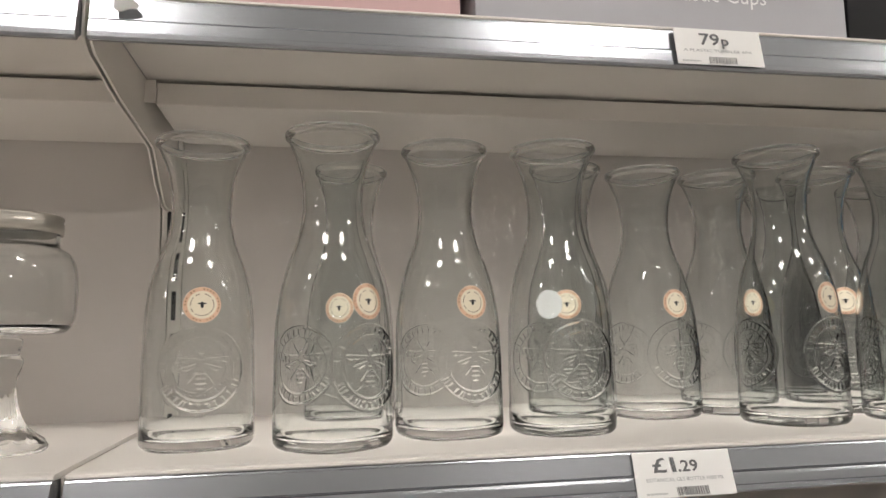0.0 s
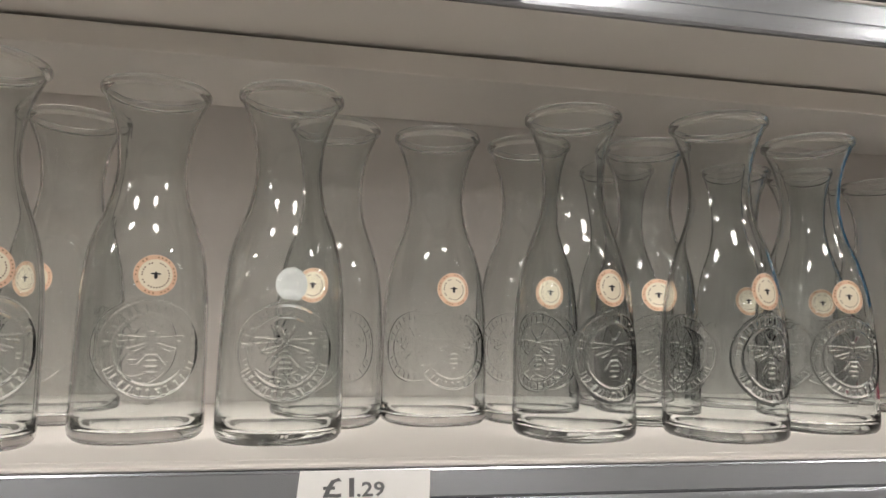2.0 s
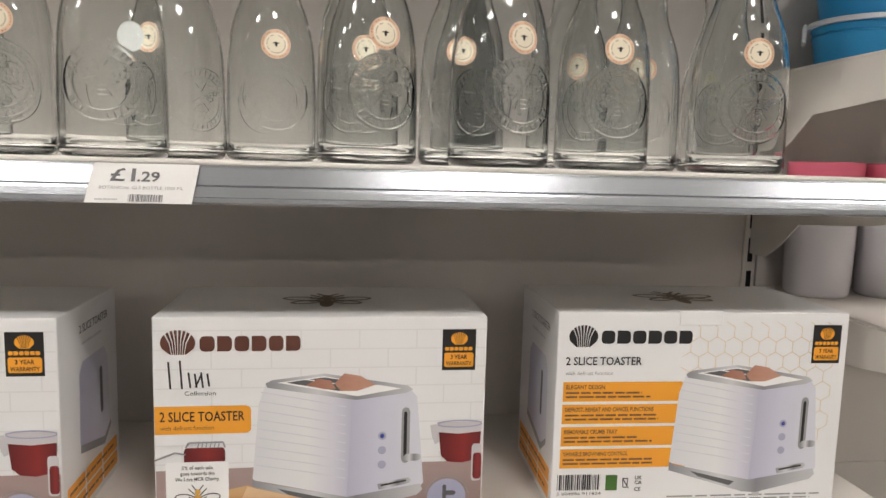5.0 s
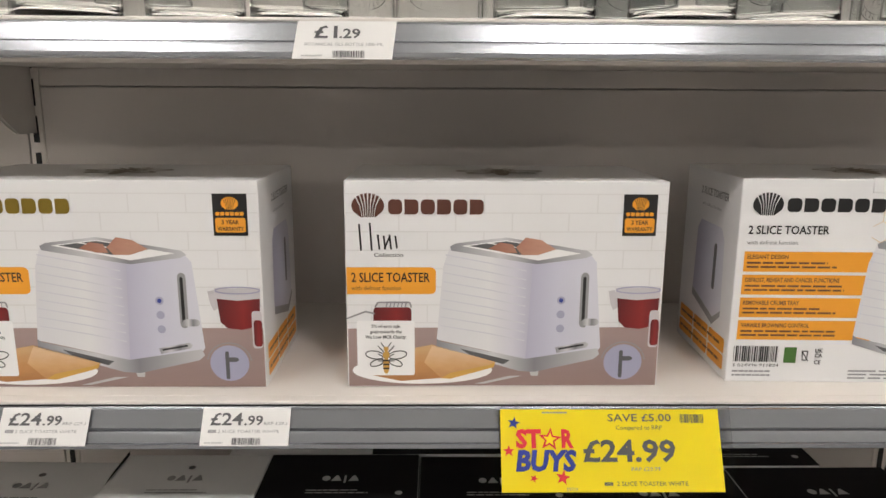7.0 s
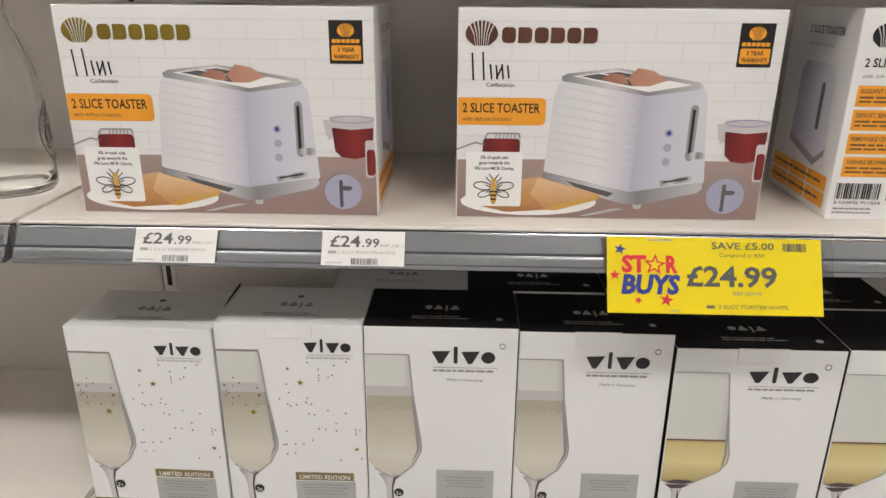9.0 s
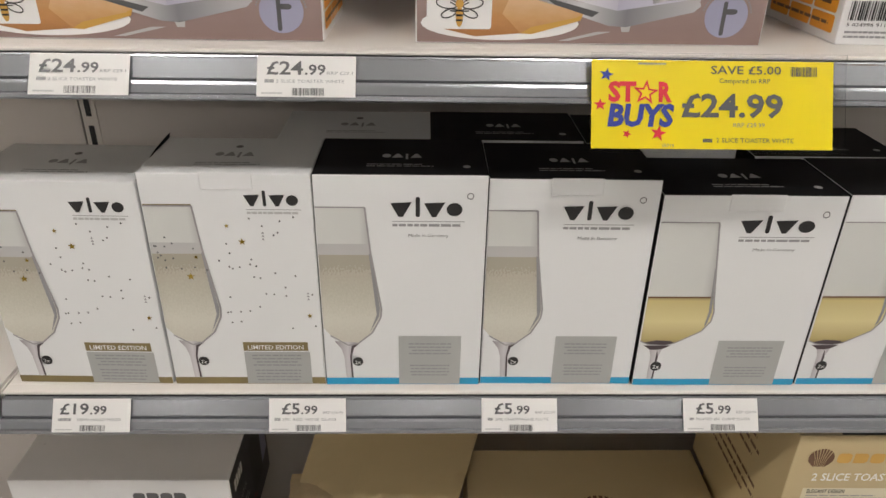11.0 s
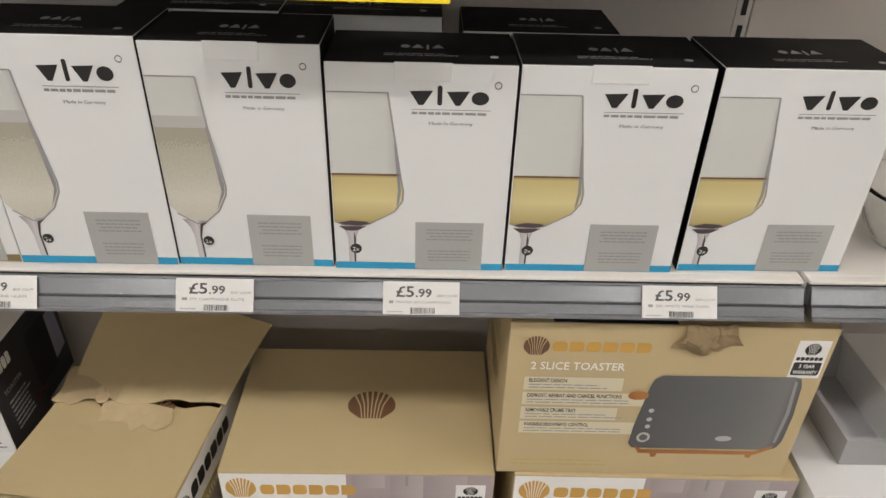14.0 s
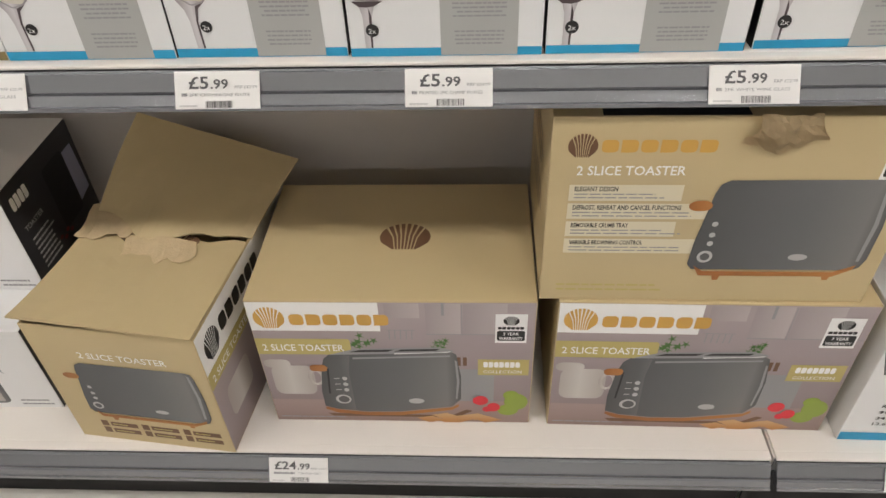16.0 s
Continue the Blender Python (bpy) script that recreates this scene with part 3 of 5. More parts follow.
def squared(a, z):
    """How far the rounded-square body stands out from a circle at the angle a."""
    k = min(1.0, max(0.0, (0.150 - z) / 0.05))
    e = 2 + 0.4 * k * k * (3 - 2 * k)
    return (abs(math.cos(a)) ** e + abs(math.sin(a)) ** e) ** (-1 / e)


def on_bottle(u, v, zc, lift):
    z = zc + v
    r = bottle_r(z)
    a = u / r
    r *= squared(a, z)
    return Vector(((r + lift) * math.sin(a), -(r + lift) * math.cos(a), z))


MEDAL = 0.068


def bar(u, v, a, b, half):
    """How high a rounded bar from a to b stands at (u, v), from 0 to 1."""
    du, dv = b[0] - a[0], b[1] - a[1]
    t = np.clip(((u - a[0]) * du + (v - a[1]) * dv) / max(1e-12, du * du + dv * dv), 0, 1)
    return np.clip(1.5 - np.hypot(u - a[0] - t * du, v - a[1] - t * dv) / half * 1.1, 0, 1)


def relief(u, v):
    """The embossed medallion: two rings, a ring of letters and a bee. u, v in metres from its middle."""
    rr = np.hypot(u, v)
    h = np.maximum(np.clip(1.4 - np.abs(rr - 0.0352) / 0.0010, 0, 1), 0.8 * np.clip(1.4 - np.abs(rr - 0.0262) / 0.0009, 0, 1))
    rnd = random.Random(5)
    for i in range(30):
        a = 2 * math.pi * (i + 0.4) / 30
        if i in (0, 15, 16, 29):
            continue
        c, s = math.cos(a), math.sin(a)
        for k in rnd.choice(((-0.0011, 0.0011), (-0.0011, 0.0), (0.0009, -0.0004))):
            lean = rnd.choice((0.0, 0.0009, -0.0009))
            h = np.maximum(h, 0.9 * bar(u, v, (c * 0.0287 - s * k, s * 0.0287 + c * k), (c * 0.0327 - s * (k + lean), s * 0.0327 + c * (k + lean)), 0.0007))
    for sd in (-1, 1):
        for root, tip in (((0.003, 0.0085), (0.0225, 0.0098)), ((0.004, 0.0070), (0.0215, 0.0055)), ((0.003, 0.0045), (0.0165, 0.0005)), ((0.003, 0.0030), (0.0115, -0.0018)),
                          ((0.0225, 0.0098), (0.0215, 0.0055)), ((0.0165, 0.0005), (0.0115, -0.0018)), ((0.010, 0.0090), (0.012, 0.0050)), ((0.016, 0.0094), (0.0165, 0.0052)),
                          ((0.002, 0.0125), (0.0065, 0.0185)), ((0.003, -0.004), (0.0095, -0.0115))):
            h = np.maximum(h, bar(u, v, (sd * root[0], root[1]), (sd * tip[0], tip[1]), 0.0008))
    h = np.maximum(h, np.clip(2.2 - 2.2 * np.hypot(u / 0.0032, (v - 0.0118) / 0.0026), 0, 1))
    h = np.maximum(h, np.clip(2.2 - 2.2 * np.hypot(u / 0.0046, (v - 0.0062) / 0.0046), 0, 1))
    stripes = 0.45 + 0.55 * np.cos(v * 2 * math.pi / 0.0042)
    return np.maximum(h, np.clip(2.2 - 2.2 * np.hypot(u / 0.0058, (v + 0.0085) / 0.0125), 0, 1) * np.clip(stripes, 0, 1))


def bottle_glass():
    """The glass as one closed wall, finely divided where it carries the medallions of the front and the rear."""
    rim = [(0.0414, 0.2700), (0.0426, 0.2712), (0.0431, 0.2732), (0.0429, 0.2752), (0.0420, 0.2766), (0.0406, 0.2770), (0.0394, 0.2762), (0.0389, 0.2748), (0.0388, 0.2725)]
    inner = [(r - 0.0023, z) for r, z in OUTER[::-1] if z > 0.0145]
    foot = [(0.0464, 0.0125), (0.0446, 0.0100), (0.0405, 0.0084), (0.030, 0.0078), (0.015, 0.0082)]
    under = [(0.015, 0.0040), (0.030, 0.0034), (0.037, 0.0020), (0.0400, 0.0), (0.0445, 0.0)]
    z0, z1, step = MEDAL - 0.0372, MEDAL + 0.0372, 0.00078
    body = [p for p in OUTER if p[1] < z0 - 0.0005]
    body += [(bottle_r(z0 + i * step), z0 + i * step) for i in range(int((z1 - z0) / step) + 1)]
    body += [p for p in OUTER if p[1] > z1 + 0.0005]
    prof = under + body + rim + inner + foot
    half = radians(47)
    fine = [-half + 2 * half * i / 96 for i in range(97)]
    side = [half + (math.pi - 2 * half) * i / 12 for i in range(1, 12)]
    ang = np.array(fine + side + [a + math.pi for a in fine] + [a + math.pi for a in side]) - math.pi / 2
    R, Z = np.array([p[0] for p in prof])[:, None], np.array([p[1] for p in prof])[:, None]
    k = np.clip((0.150 - Z) / 0.05, 0, 1)
    e = 2 + 0.4 * k * k * (3 - 2 * k)
    rad = R * (np.abs(np.cos(ang)) ** e + np.abs(np.sin(ang)) ** e) ** (-1 / e)
    turn = (ang + math.pi / 2 + math.pi / 2) % math.pi - math.pi / 2
    outer = np.zeros((len(prof), 1))
    outer[len(under):len(under) + len(body)] = 1
    rad = rad + outer * 0.0013 * relief(turn[None, :] * R, Z - MEDAL)
    n, m = rad.shape
    co = np.stack([rad * np.cos(ang), rad * np.sin(ang), np.broadcast_to(Z, rad.shape)], -1).reshape(-1, 3)
    co = np.vstack([co, [[0, 0, 0.0044], [0, 0, 0.0084]]]) * (1, 1, 1.008)
    i, j = np.meshgrid(np.arange(n - 1), np.arange(m), indexing="ij")
    q = np.stack([i * m + j, i * m + (j + 1) % m, (i + 1) * m + (j + 1) % m, (i + 1) * m + j], -1).reshape(-1, 4)
    faces = q.tolist() + [(n * m, (b + 1) % m, b) for b in range(m)] + [(n * m + 1, (n - 1) * m + b, (n - 1) * m + (b + 1) % m) for b in range(m)]
    me = bpy.data.meshes.new("glass")
    me.from_pydata(co.tolist(), [], faces)
    me.polygons.foreach_set("use_smooth", [True] * len(me.polygons))
    me.materials.append(CLEAR)
    me.update()
    return me


def disc_patch(rad, zc, lift, r0=0.0, n=32, rings=4, back=False):
    bm = bmesh.new()
    grid = []
    for k in range(rings + 1):
        rr = r0 + (rad - r0) * k / rings
        grid.append([bm.verts.new(on_bottle(rr * math.cos(2 * math.pi * i / n), rr * math.sin(2 * math.pi * i / n), zc, lift)) for i in range(n)])
    for a, b in zip(grid, grid[1:]):
        for i in range(n):
            j = (i + 1) % n
            bm.faces.new((a[i], b[i], b[j], a[j]))
    if back:
        bmesh.ops.rotate(bm, verts=bm.verts, cent=(0, 0, 0), matrix=Matrix.Rotation(radians(168), 3, "Z"))
    return bm


GLASS_MESH = bottle_glass()


def glass_bottle(blank):
    bt = thing("glass_bottle", Matrix(), "clear glass bottle with its sticker turned away, bee medallion" if blank else "clear glass bottle with round cream sticker and embossed bee", "bottle", "glass bottles on the shelf")
    wall = new("glass", GLASS_MESH)
    wall.parent, wall.visible_shadow = bt, False
    zs = 0.1237
    if blank:
        st = part("sticker", disc_patch(0.0150, zs, -0.0030, back=True), surface("blank_sticker", (0.66, 0.68, 0.67), 0.5), bt, "blank white sticker")
    else:
        st = part("sticker", disc_patch(0.0155, zs, 0.0004), CREAM, bt, "round cream paper sticker")
        part("sticker_border", disc_patch(0.0154, zs, 0.0006, 0.0120, rings=1), PEACH, st)
        rnd = random.Random(4)
        bm = bmesh.new()
        for i in range(30):
            a = 2 * math.pi * i / 30
            for rr in (0.0136, 0.0094):
                if rnd.random() < 0.8:
                    c, s = rr * math.cos(a), rr * math.sin(a)
                    q = [on_bottle(c + dx, s + dy, zs, 0.0008) for dx, dy in ((-0.0005, -0.0005), (0.0005, -0.0005), (0.0005, 0.0005), (-0.0005, 0.0005))]
                    bm.faces.new([bm.verts.new(p) for p in q])
        part("sticker_print", bm, BROWN, st)
        bm = bmesh.new()
        for du, dv, ru, rv in ((0, -0.0008, 0.0013, 0.0022), (0, 0.0016, 0.0010, 0.0010), (-0.0020, 0.0010, 0.0016, 0.0006), (0.0020, 0.0010, 0.0016, 0.0006)):
            bm.faces.new([bm.verts.new(on_bottle(du + ru * math.cos(2 * math.pi * i / 12), dv + rv * math.sin(2 * math.pi * i / 12), zs, 0.0008)) for i in range(12)])
        part("sticker_bee", bm, BLACK, st)
    return bt


# place and turn (degrees, towards +x) of each bottle
BOTTLES = ((-0.372, 0.110, 11), (-0.252, 0.070, 38), (-0.141, 0.112, 20), (0.008, 0.184, -20), (0.109, 0.192, 12), (0.207, 0.200, 8), (0.214, 0.094, 20), (0.325, 0.178, -12),
           (0.348, 0.080, 16), (0.472, 0.120, 0), (0.620, 0.101, -7), (0.570, 0.250, -20), (0.690, 0.270, 180), (-0.232, 0.215, -14), (0.345, 0.282, 180), (0.477, 0.255, -12))
first = glass_bottle(False)
first.matrix_basis = pose(BOTTLES[0][0], BOTTLES[0][1], ZB + 0.0004, 0, 0, BOTTLES[0][2])
for x, y, a in BOTTLES[1:]:
    copy_thing(first, pose(x, y, ZB + 0.0004, 0, 0, a))
copy_thing(first, pose(-0.52, 0.12, ZC + 0.0004, 0, 0, -60))
glass_bottle(True).matrix_basis = pose(-0.032, 0.100, ZB + 0.0004, 0, 0, 5)


def stem_jar(x, y):
    """Lidded glass jar on a stem."""
    jar = thing("stemmed_jar", pose(x, y, ZB + 0.0004) @ Matrix.Diagonal((1, 1, 0.935, 1)), "clear glass drinking jar on a stem with a metal screw lid", "jar")
    foot = smooth_line([(0.036, 0.0), (0.038, 0.004), (0.033, 0.010), (0.020, 0.022), (0.013, 0.040), (0.0105, 0.062), (0.0145, 0.078), (0.0150, 0.085), (0.0115, 0.090), (0.014, 0.104), (0.0, 0.107)], 3)
    bm = lathe([(0, 0.003)] + foot, 48)
    for vt in bm.verts:
        k = 1 + 0.06 * math.cos(12 * math.atan2(vt.co.y, vt.co.x)) * (1 if 0.008 < vt.co.z < 0.06 else 0)
        vt.co.x, vt.co.y = vt.co.x * k, vt.co.y * k
    part("stem", bm, JARGLASS, jar, smooth=True).visible_shadow = False
    o = smooth_line([(0.0, 0.1075), (0.038, 0.108), (0.050, 0.113), (0.0555, 0.128), (0.0555, 0.165), (0.050, 0.184), (0.0405, 0.192), (0.0395, 0.198), (0.0405, 0.214)], 4)
    i = [(max(0, r - 0.003), z + (0.004 if z < 0.115 else 0)) for r, z in o[::-1]]
    part("bowl", lathe(o + i, 56), JARGLASS, jar, smooth=True).visible_shadow = False
    lid = part("lid", lathe([(0, 0.2225), (0.0385, 0.2225), (0.0418, 0.2215), (0.0424, 0.219), (0.0416, 0.2170), (0.0424, 0.2150), (0.0424, 0.2045), (0.0412, 0.2040), (0.0412, 0.2205), (0, 0.2205)], 56), STEEL, jar, "brushed metal screw lid")
    lid.data.polygons.foreach_set("use_smooth", [True] * len(lid.data.polygons))


stem_jar(-0.537, 0.115)


# ---- cartons ----
def carton(name, m, w, d, h, mat, label, group, flap=True):
    """A closed card box: front at y = 0, standing on z = 0, with the lid's seam and a tuck tab."""
    bx = thing(name, m, label, "box", group)
    part("carton", cuboid(0, 0, 0, w, d, h, 0.0012, 2), mat, bx)
    return bx, Face(bx, (0, 0, h), (1, 0, 0), (0, 0, -1), w, h), Face(bx, (0, d, h), (1, 0, 0), (0, -1, 0), w, d), Face(bx, (0, d, h), (0, -1, 0), (0, 0, -1), d, h), Face(bx, (w, 0, h), (0, 1, 0), (0, 0, -1), d, h)


def badge(fc, u0, v0, u1, v1, back, low, mark, words, base=2):
    fc.shapes("badge", [rect(u0, v0, u1, v1)], back, layer=base)
    du, dv = u1 - u0, v1 - v0
    fan_mark(fc, (u0 + u1) / 2, v0 + 0.23 * dv, 0.25 * du, 0.16 * dv, mark, layer=base + 1)
    brand_bar(fc, u0 + 0.08 * du, v0 + 0.43 * dv, u1 - 0.08 * du, v0 + 0.52 * dv, mark, layer=base + 1)
    fc.shapes("badge_panel", [round_rect(u0 + 0.06 * du, v0 + 0.57 * dv, u1 - 0.06 * du, v0 + 0.92 * dv, 0.06 * du, 0.05 * dv)], low, layer=base + 1)
    fc.text("3 YEAR", (u0 + u1) / 2, v0 + 0.72 * dv, 0.10 * dv * fc.h, words, width=0.5 * du, align="c", bold=0.02, layer=base + 2)
    fc.text("WARRANTY", (u0 + u1) / 2, v0 + 0.88 * dv, 0.10 * dv * fc.h, words, width=0.76 * du, align="c", bold=0.02, layer=base + 2)


def white_toaster_picture(fc, du=0.0, end_only=False):
    """The printed picture of a ribbed white toaster; du moves it across."""
    def s(pts):
        return [(u + du, v) for u, v in pts]
    fc.shapes("toaster_side", [s([(0.325, 0.31), (0.585, 0.385), (0.57, 0.86), (0.285, 0.76), (0.305, 0.40)])], SIDEW, layer=3)
    fc.shapes("toaster_end", [s([(0.585, 0.385), (0.765, 0.345), (0.785, 0.38), (0.81, 0.80), (0.79, 0.84), (0.57, 0.86)])], ENDW, layer=3)
    ribs = []
    for i in range(9):
        v = 0.40 + i * 0.043
        ribs += stroke(s([(0.312 - i * 0.002, v - 0.055), (0.45, v - 0.015), (0.565, v + 0.022)]), 0.003, 0.0055)
    fc.shapes("rib_print", ribs, RIBINK, layer=4)
    fc.shapes("toaster_top", [s([(0.325, 0.305), (0.345, 0.29), (0.50, 0.262), (0.755, 0.325), (0.772, 0.345), (0.75, 0.36), (0.60, 0.39), (0.575, 0.385), (0.33, 0.325)])], CHROME, layer=4)
    fc.shapes("toaster_top_inner", [s([(0.36, 0.302), (0.50, 0.275), (0.735, 0.338), (0.60, 0.372)])], WHITE, layer=5)
    fc.shapes("slot_print", [s([(0.385, 0.302), (0.44, 0.29), (0.60, 0.328), (0.545, 0.345)]), s([(0.455, 0.288), (0.50, 0.28), (0.66, 0.318), (0.615, 0.328)])], DGREY, layer=6)
    fc.shapes("toast_print", [s([(0.445, 0.315), (0.48, 0.285), (0.52, 0.295), (0.535, 0.335), (0.50, 0.335)]), s([(0.53, 0.31), (0.56, 0.262), (0.61, 0.275), (0.655, 0.318), (0.60, 0.345), (0.55, 0.345)])], TOASTDARK, layer=7)
    fc.shapes("toaster_base", [s([(0.285, 0.755), (0.30, 0.77), (0.57, 0.858), (0.80, 0.805), (0.808, 0.835), (0.79, 0.86), (0.60, 0.925), (0.55, 0.92), (0.285, 0.80)])], CHROME, layer=4)
    fc.shapes("base_shade", [s([(0.36, 0.805), (0.52, 0.865), (0.50, 0.885), (0.39, 0.835)])], DGREY, layer=5)
    fc.shapes("lever_slot", [s(round_rect(0.738, 0.43, 0.764, 0.70, 0.012, 0.025))], MGREY, layer=5)
    fc.shapes("lever_slot_dark", [s(round_rect(0.745, 0.45, 0.755, 0.68, 0.004, 0.01))], BLACK, layer=6)
    fc.shapes("lever", [s(round_rect(0.745, 0.655, 0.80, 0.69, 0.015, 0.015))], CHROME, layer=7)
    fc.shapes("button_print", [s(oval(0.678, v, 0.013, 0.020, 14)) for v in (0.565, 0.635, 0.705)], LILAC, layer=5)
    fc.shapes("button_rings", [s(oval(0.678, 0.565, 0.007, 0.011, 10))], NAVY, layer=6)
    fc.shapes("dial", [s([(0.665, 0.80), (0.762, 0.772), (0.772, 0.785), (0.765, 0.80), (0.67, 0.828)])], CHROME, layer=5)
    fc.shapes("dial_dark", [s([(0.675, 0.803), (0.755, 0.782), (0.757, 0.79), (0.677, 0.812)])], BLACK, layer=6)
    fc.shapes("foot_print", [s([(0.585, 0.92), (0.615, 0.915), (0.612, 0.945), (0.59, 0.945)])], LGREY, layer=3)


def white_toaster_box(m, group, foil):
    w, d, h = 0.321, 0.165, 0.214
    bx, f, top, left, right = carton("toaster_box", m, w, d, h, WHITECARD, "white printed toaster carton on the shelf, " + ("gold" if foil is GOLD else "bronze") + " foil logo", group)
    rows = []
    for i in range(8):
        v = 0.06 + i * 0.088
        if v < 0.70:
            rows += stroke([(0.004, v), (0.996, v)], 0.004, 0.006)
            for k in range(6):
                u = 0.08 + k * 0.175 + (0.0875 if i % 2 else 0)
                if u < 0.99:
                    rows += stroke([(u, v), (u, v + 0.088)], 0.004, 0.006)
    f.shapes("tile_print", rows, GROUT, layer=1)
    f.shapes("table_picture", [[(0.004, 0.705), (0.30, 0.70), (0.30, 0.995), (0.004, 0.995)], [(0.30, 0.70), (0.996, 0.70), (0.996, 0.995), (0.30, 0.995)]], TABLE, layer=2)
    fan_mark(f, 0.073, 0.115, 0.05, 0.058, foil)
    brand_bar(f, 0.135, 0.085, 0.435, 0.155, foil)
    hs = [q for a, b, c in ((0.045, 0.20, 0.325), (0.078, 0.195, 0.325), (0.102, 0.25, 0.32), (0.120, 0.255, 0.32), (0.138, 0.25, 0.32), (0.156, 0.255, 0.315)) for q in stroke([(a, b), (a + 0.005, c)], 0.0055, 0.0085)]
    hs += stroke([(0.122, 0.318), (0.14, 0.255)], 0.005, 0.008)
    f.shapes("script_print", hs, BLACK, layer=2)
    f.text("Collection", 0.09, 0.355, 0.0042, BLACK, width=0.09)
    f.shapes("orange_label", [round_rect(0.003, 0.405, 0.282, 0.535, 0.018, 0.022, corners="ad")], ORANGE, layer=2)
    f.text("2 SLICE TOASTER", 0.018, 0.475, 0.0098, BLACK, width=0.245, bold=0.012)
    f.text("with defrost function", 0.018, 0.515, 0.0043, BROWN, width=0.155)
    badge(f, 0.86, 0.06, 0.965, 0.255, BLACK, ORANGE, ORANGE, BLACK)
    f.shapes("plate_picture", [oval(0.24, 0.915, 0.225, 0.07, 28)], WHITE, layer=3)
    f.shapes("toast_picture", [[(0.05, 0.93), (0.06, 0.86), (0.22, 0.80), (0.27, 0.785), (0.46, 0.865), (0.45, 0.90), (0.30, 0.955), (0.17, 0.97)]], TOAST, layer=4)
    f.shapes("toast_half", [[(0.245, 0.875), (0.27, 0.79), (0.475, 0.872), (0.455, 0.905), (0.33, 0.945), (0.30, 0.955)]], TOASTCUT, layer=5)
    f.shapes("toast_crust", [[(0.30, 0.955), (0.33, 0.928), (0.455, 0.888), (0.475, 0.872), (0.468, 0.90), (0.33, 0.958)]], AMBER, layer=6)
    f.shapes("knife_picture", [[(0.41, 0.985), (0.52, 0.945), (0.56, 0.945), (0.44, 0.985)]], LGREY, layer=3)
    f.shapes("jar_picture", [round_rect(0.085, 0.60, 0.205, 0.70, 0.01, 0.02)], TEA, layer=3)
    f.shapes("jar_wire", stroke([(0.09, 0.60), (0.10, 0.575), (0.20, 0.575), (0.205, 0.60)], 0.005, 0.008) + [q for k in range(6) for q in stroke([(0.13 + k * 0.012, 0.57), (0.125 + k * 0.012, 0.60)], 0.003, 0.005)] + stroke([(0.0, 0.655), (0.06, 0.62), (0.09, 0.63)], 0.005, 0.008), MGREY, layer=4)
    f.shapes("charity_label", [round_rect(0.032, 0.665, 0.215, 0.94, 0.008, 0.012)], WHITE, layer=5)
    for k, tx in enumerate(("5% of each sale", "goes towards the", "We Love MCR Charity.")):
        f.text(tx, 0.124, 0.70 + k * 0.027, 0.0036, BLACK, width=(0.09, 0.10, 0.13)[k], align="c", bold=0.015, layer=6)
    bee(f, 0.124, 0.848, 0.066, BLACK, w / h, AMBER, layer=6)
    f.shapes("cup_glass", [[(0.828, 0.52), (0.848, 0.515), (0.86, 0.60), (0.845, 0.615), (0.835, 0.58)], rect(0.85, 0.505, 0.992, 0.60)], CUPGLASS, layer=3)
    f.shapes("tea_picture", [[(0.856, 0.555), (0.92, 0.565), (0.990, 0.555), (0.988, 0.65), (0.970, 0.695), (0.93, 0.708), (0.885, 0.70), (0.864, 0.67)]], TEA, layer=4)
    rim = oval(0.922, 0.515, 0.070, 0.016, 20)
    f.shapes("cup_rim", stroke(rim + rim[:1], 0.004, 0.006), LILAC, layer=5)
    f.shapes("front_cup", [round_rect(0.962, 0.615, 0.994, 0.80, 0.008, 0.02)], CUPGLASS, layer=5)
    f.shapes("front_tea", [round_rect(0.967, 0.66, 0.994, 0.79, 0.008, 0.02)], TEA, layer=6)
    f.shapes("inset_picture", [oval(0.885, 0.875, 0.062, 0.09, 24)], LILAC, layer=4)
    f.shapes("inset_lever", [round_rect(0.872, 0.815, 0.884, 0.955, 0.005, 0.008), round_rect(0.875, 0.845, 0.915, 0.868, 0.012, 0.011)], DGREY, layer=5)
    f.shapes("inset_print", [oval(0.885 + 0.07 * math.cos(radians(a)), 0.875 - 0.102 * math.sin(radians(a)), 0.0035, 0.004, 6) for a in range(10, 172, 6)], MGREY, layer=4)
    white_toaster_picture(f)
    tone = ink("foil_bee", (0.16, 0.11, 0.06), 0.35, 0.3) if "foil_bee" not in bpy.data.materials else bpy.data.materials["foil_bee"]
    bee(top, 0.5, 0.5, 0.145, tone, w / d, pen=0.085)
    toaster_side_print(left, d, h)
    toaster_side_print(right, d, h)
    return bx


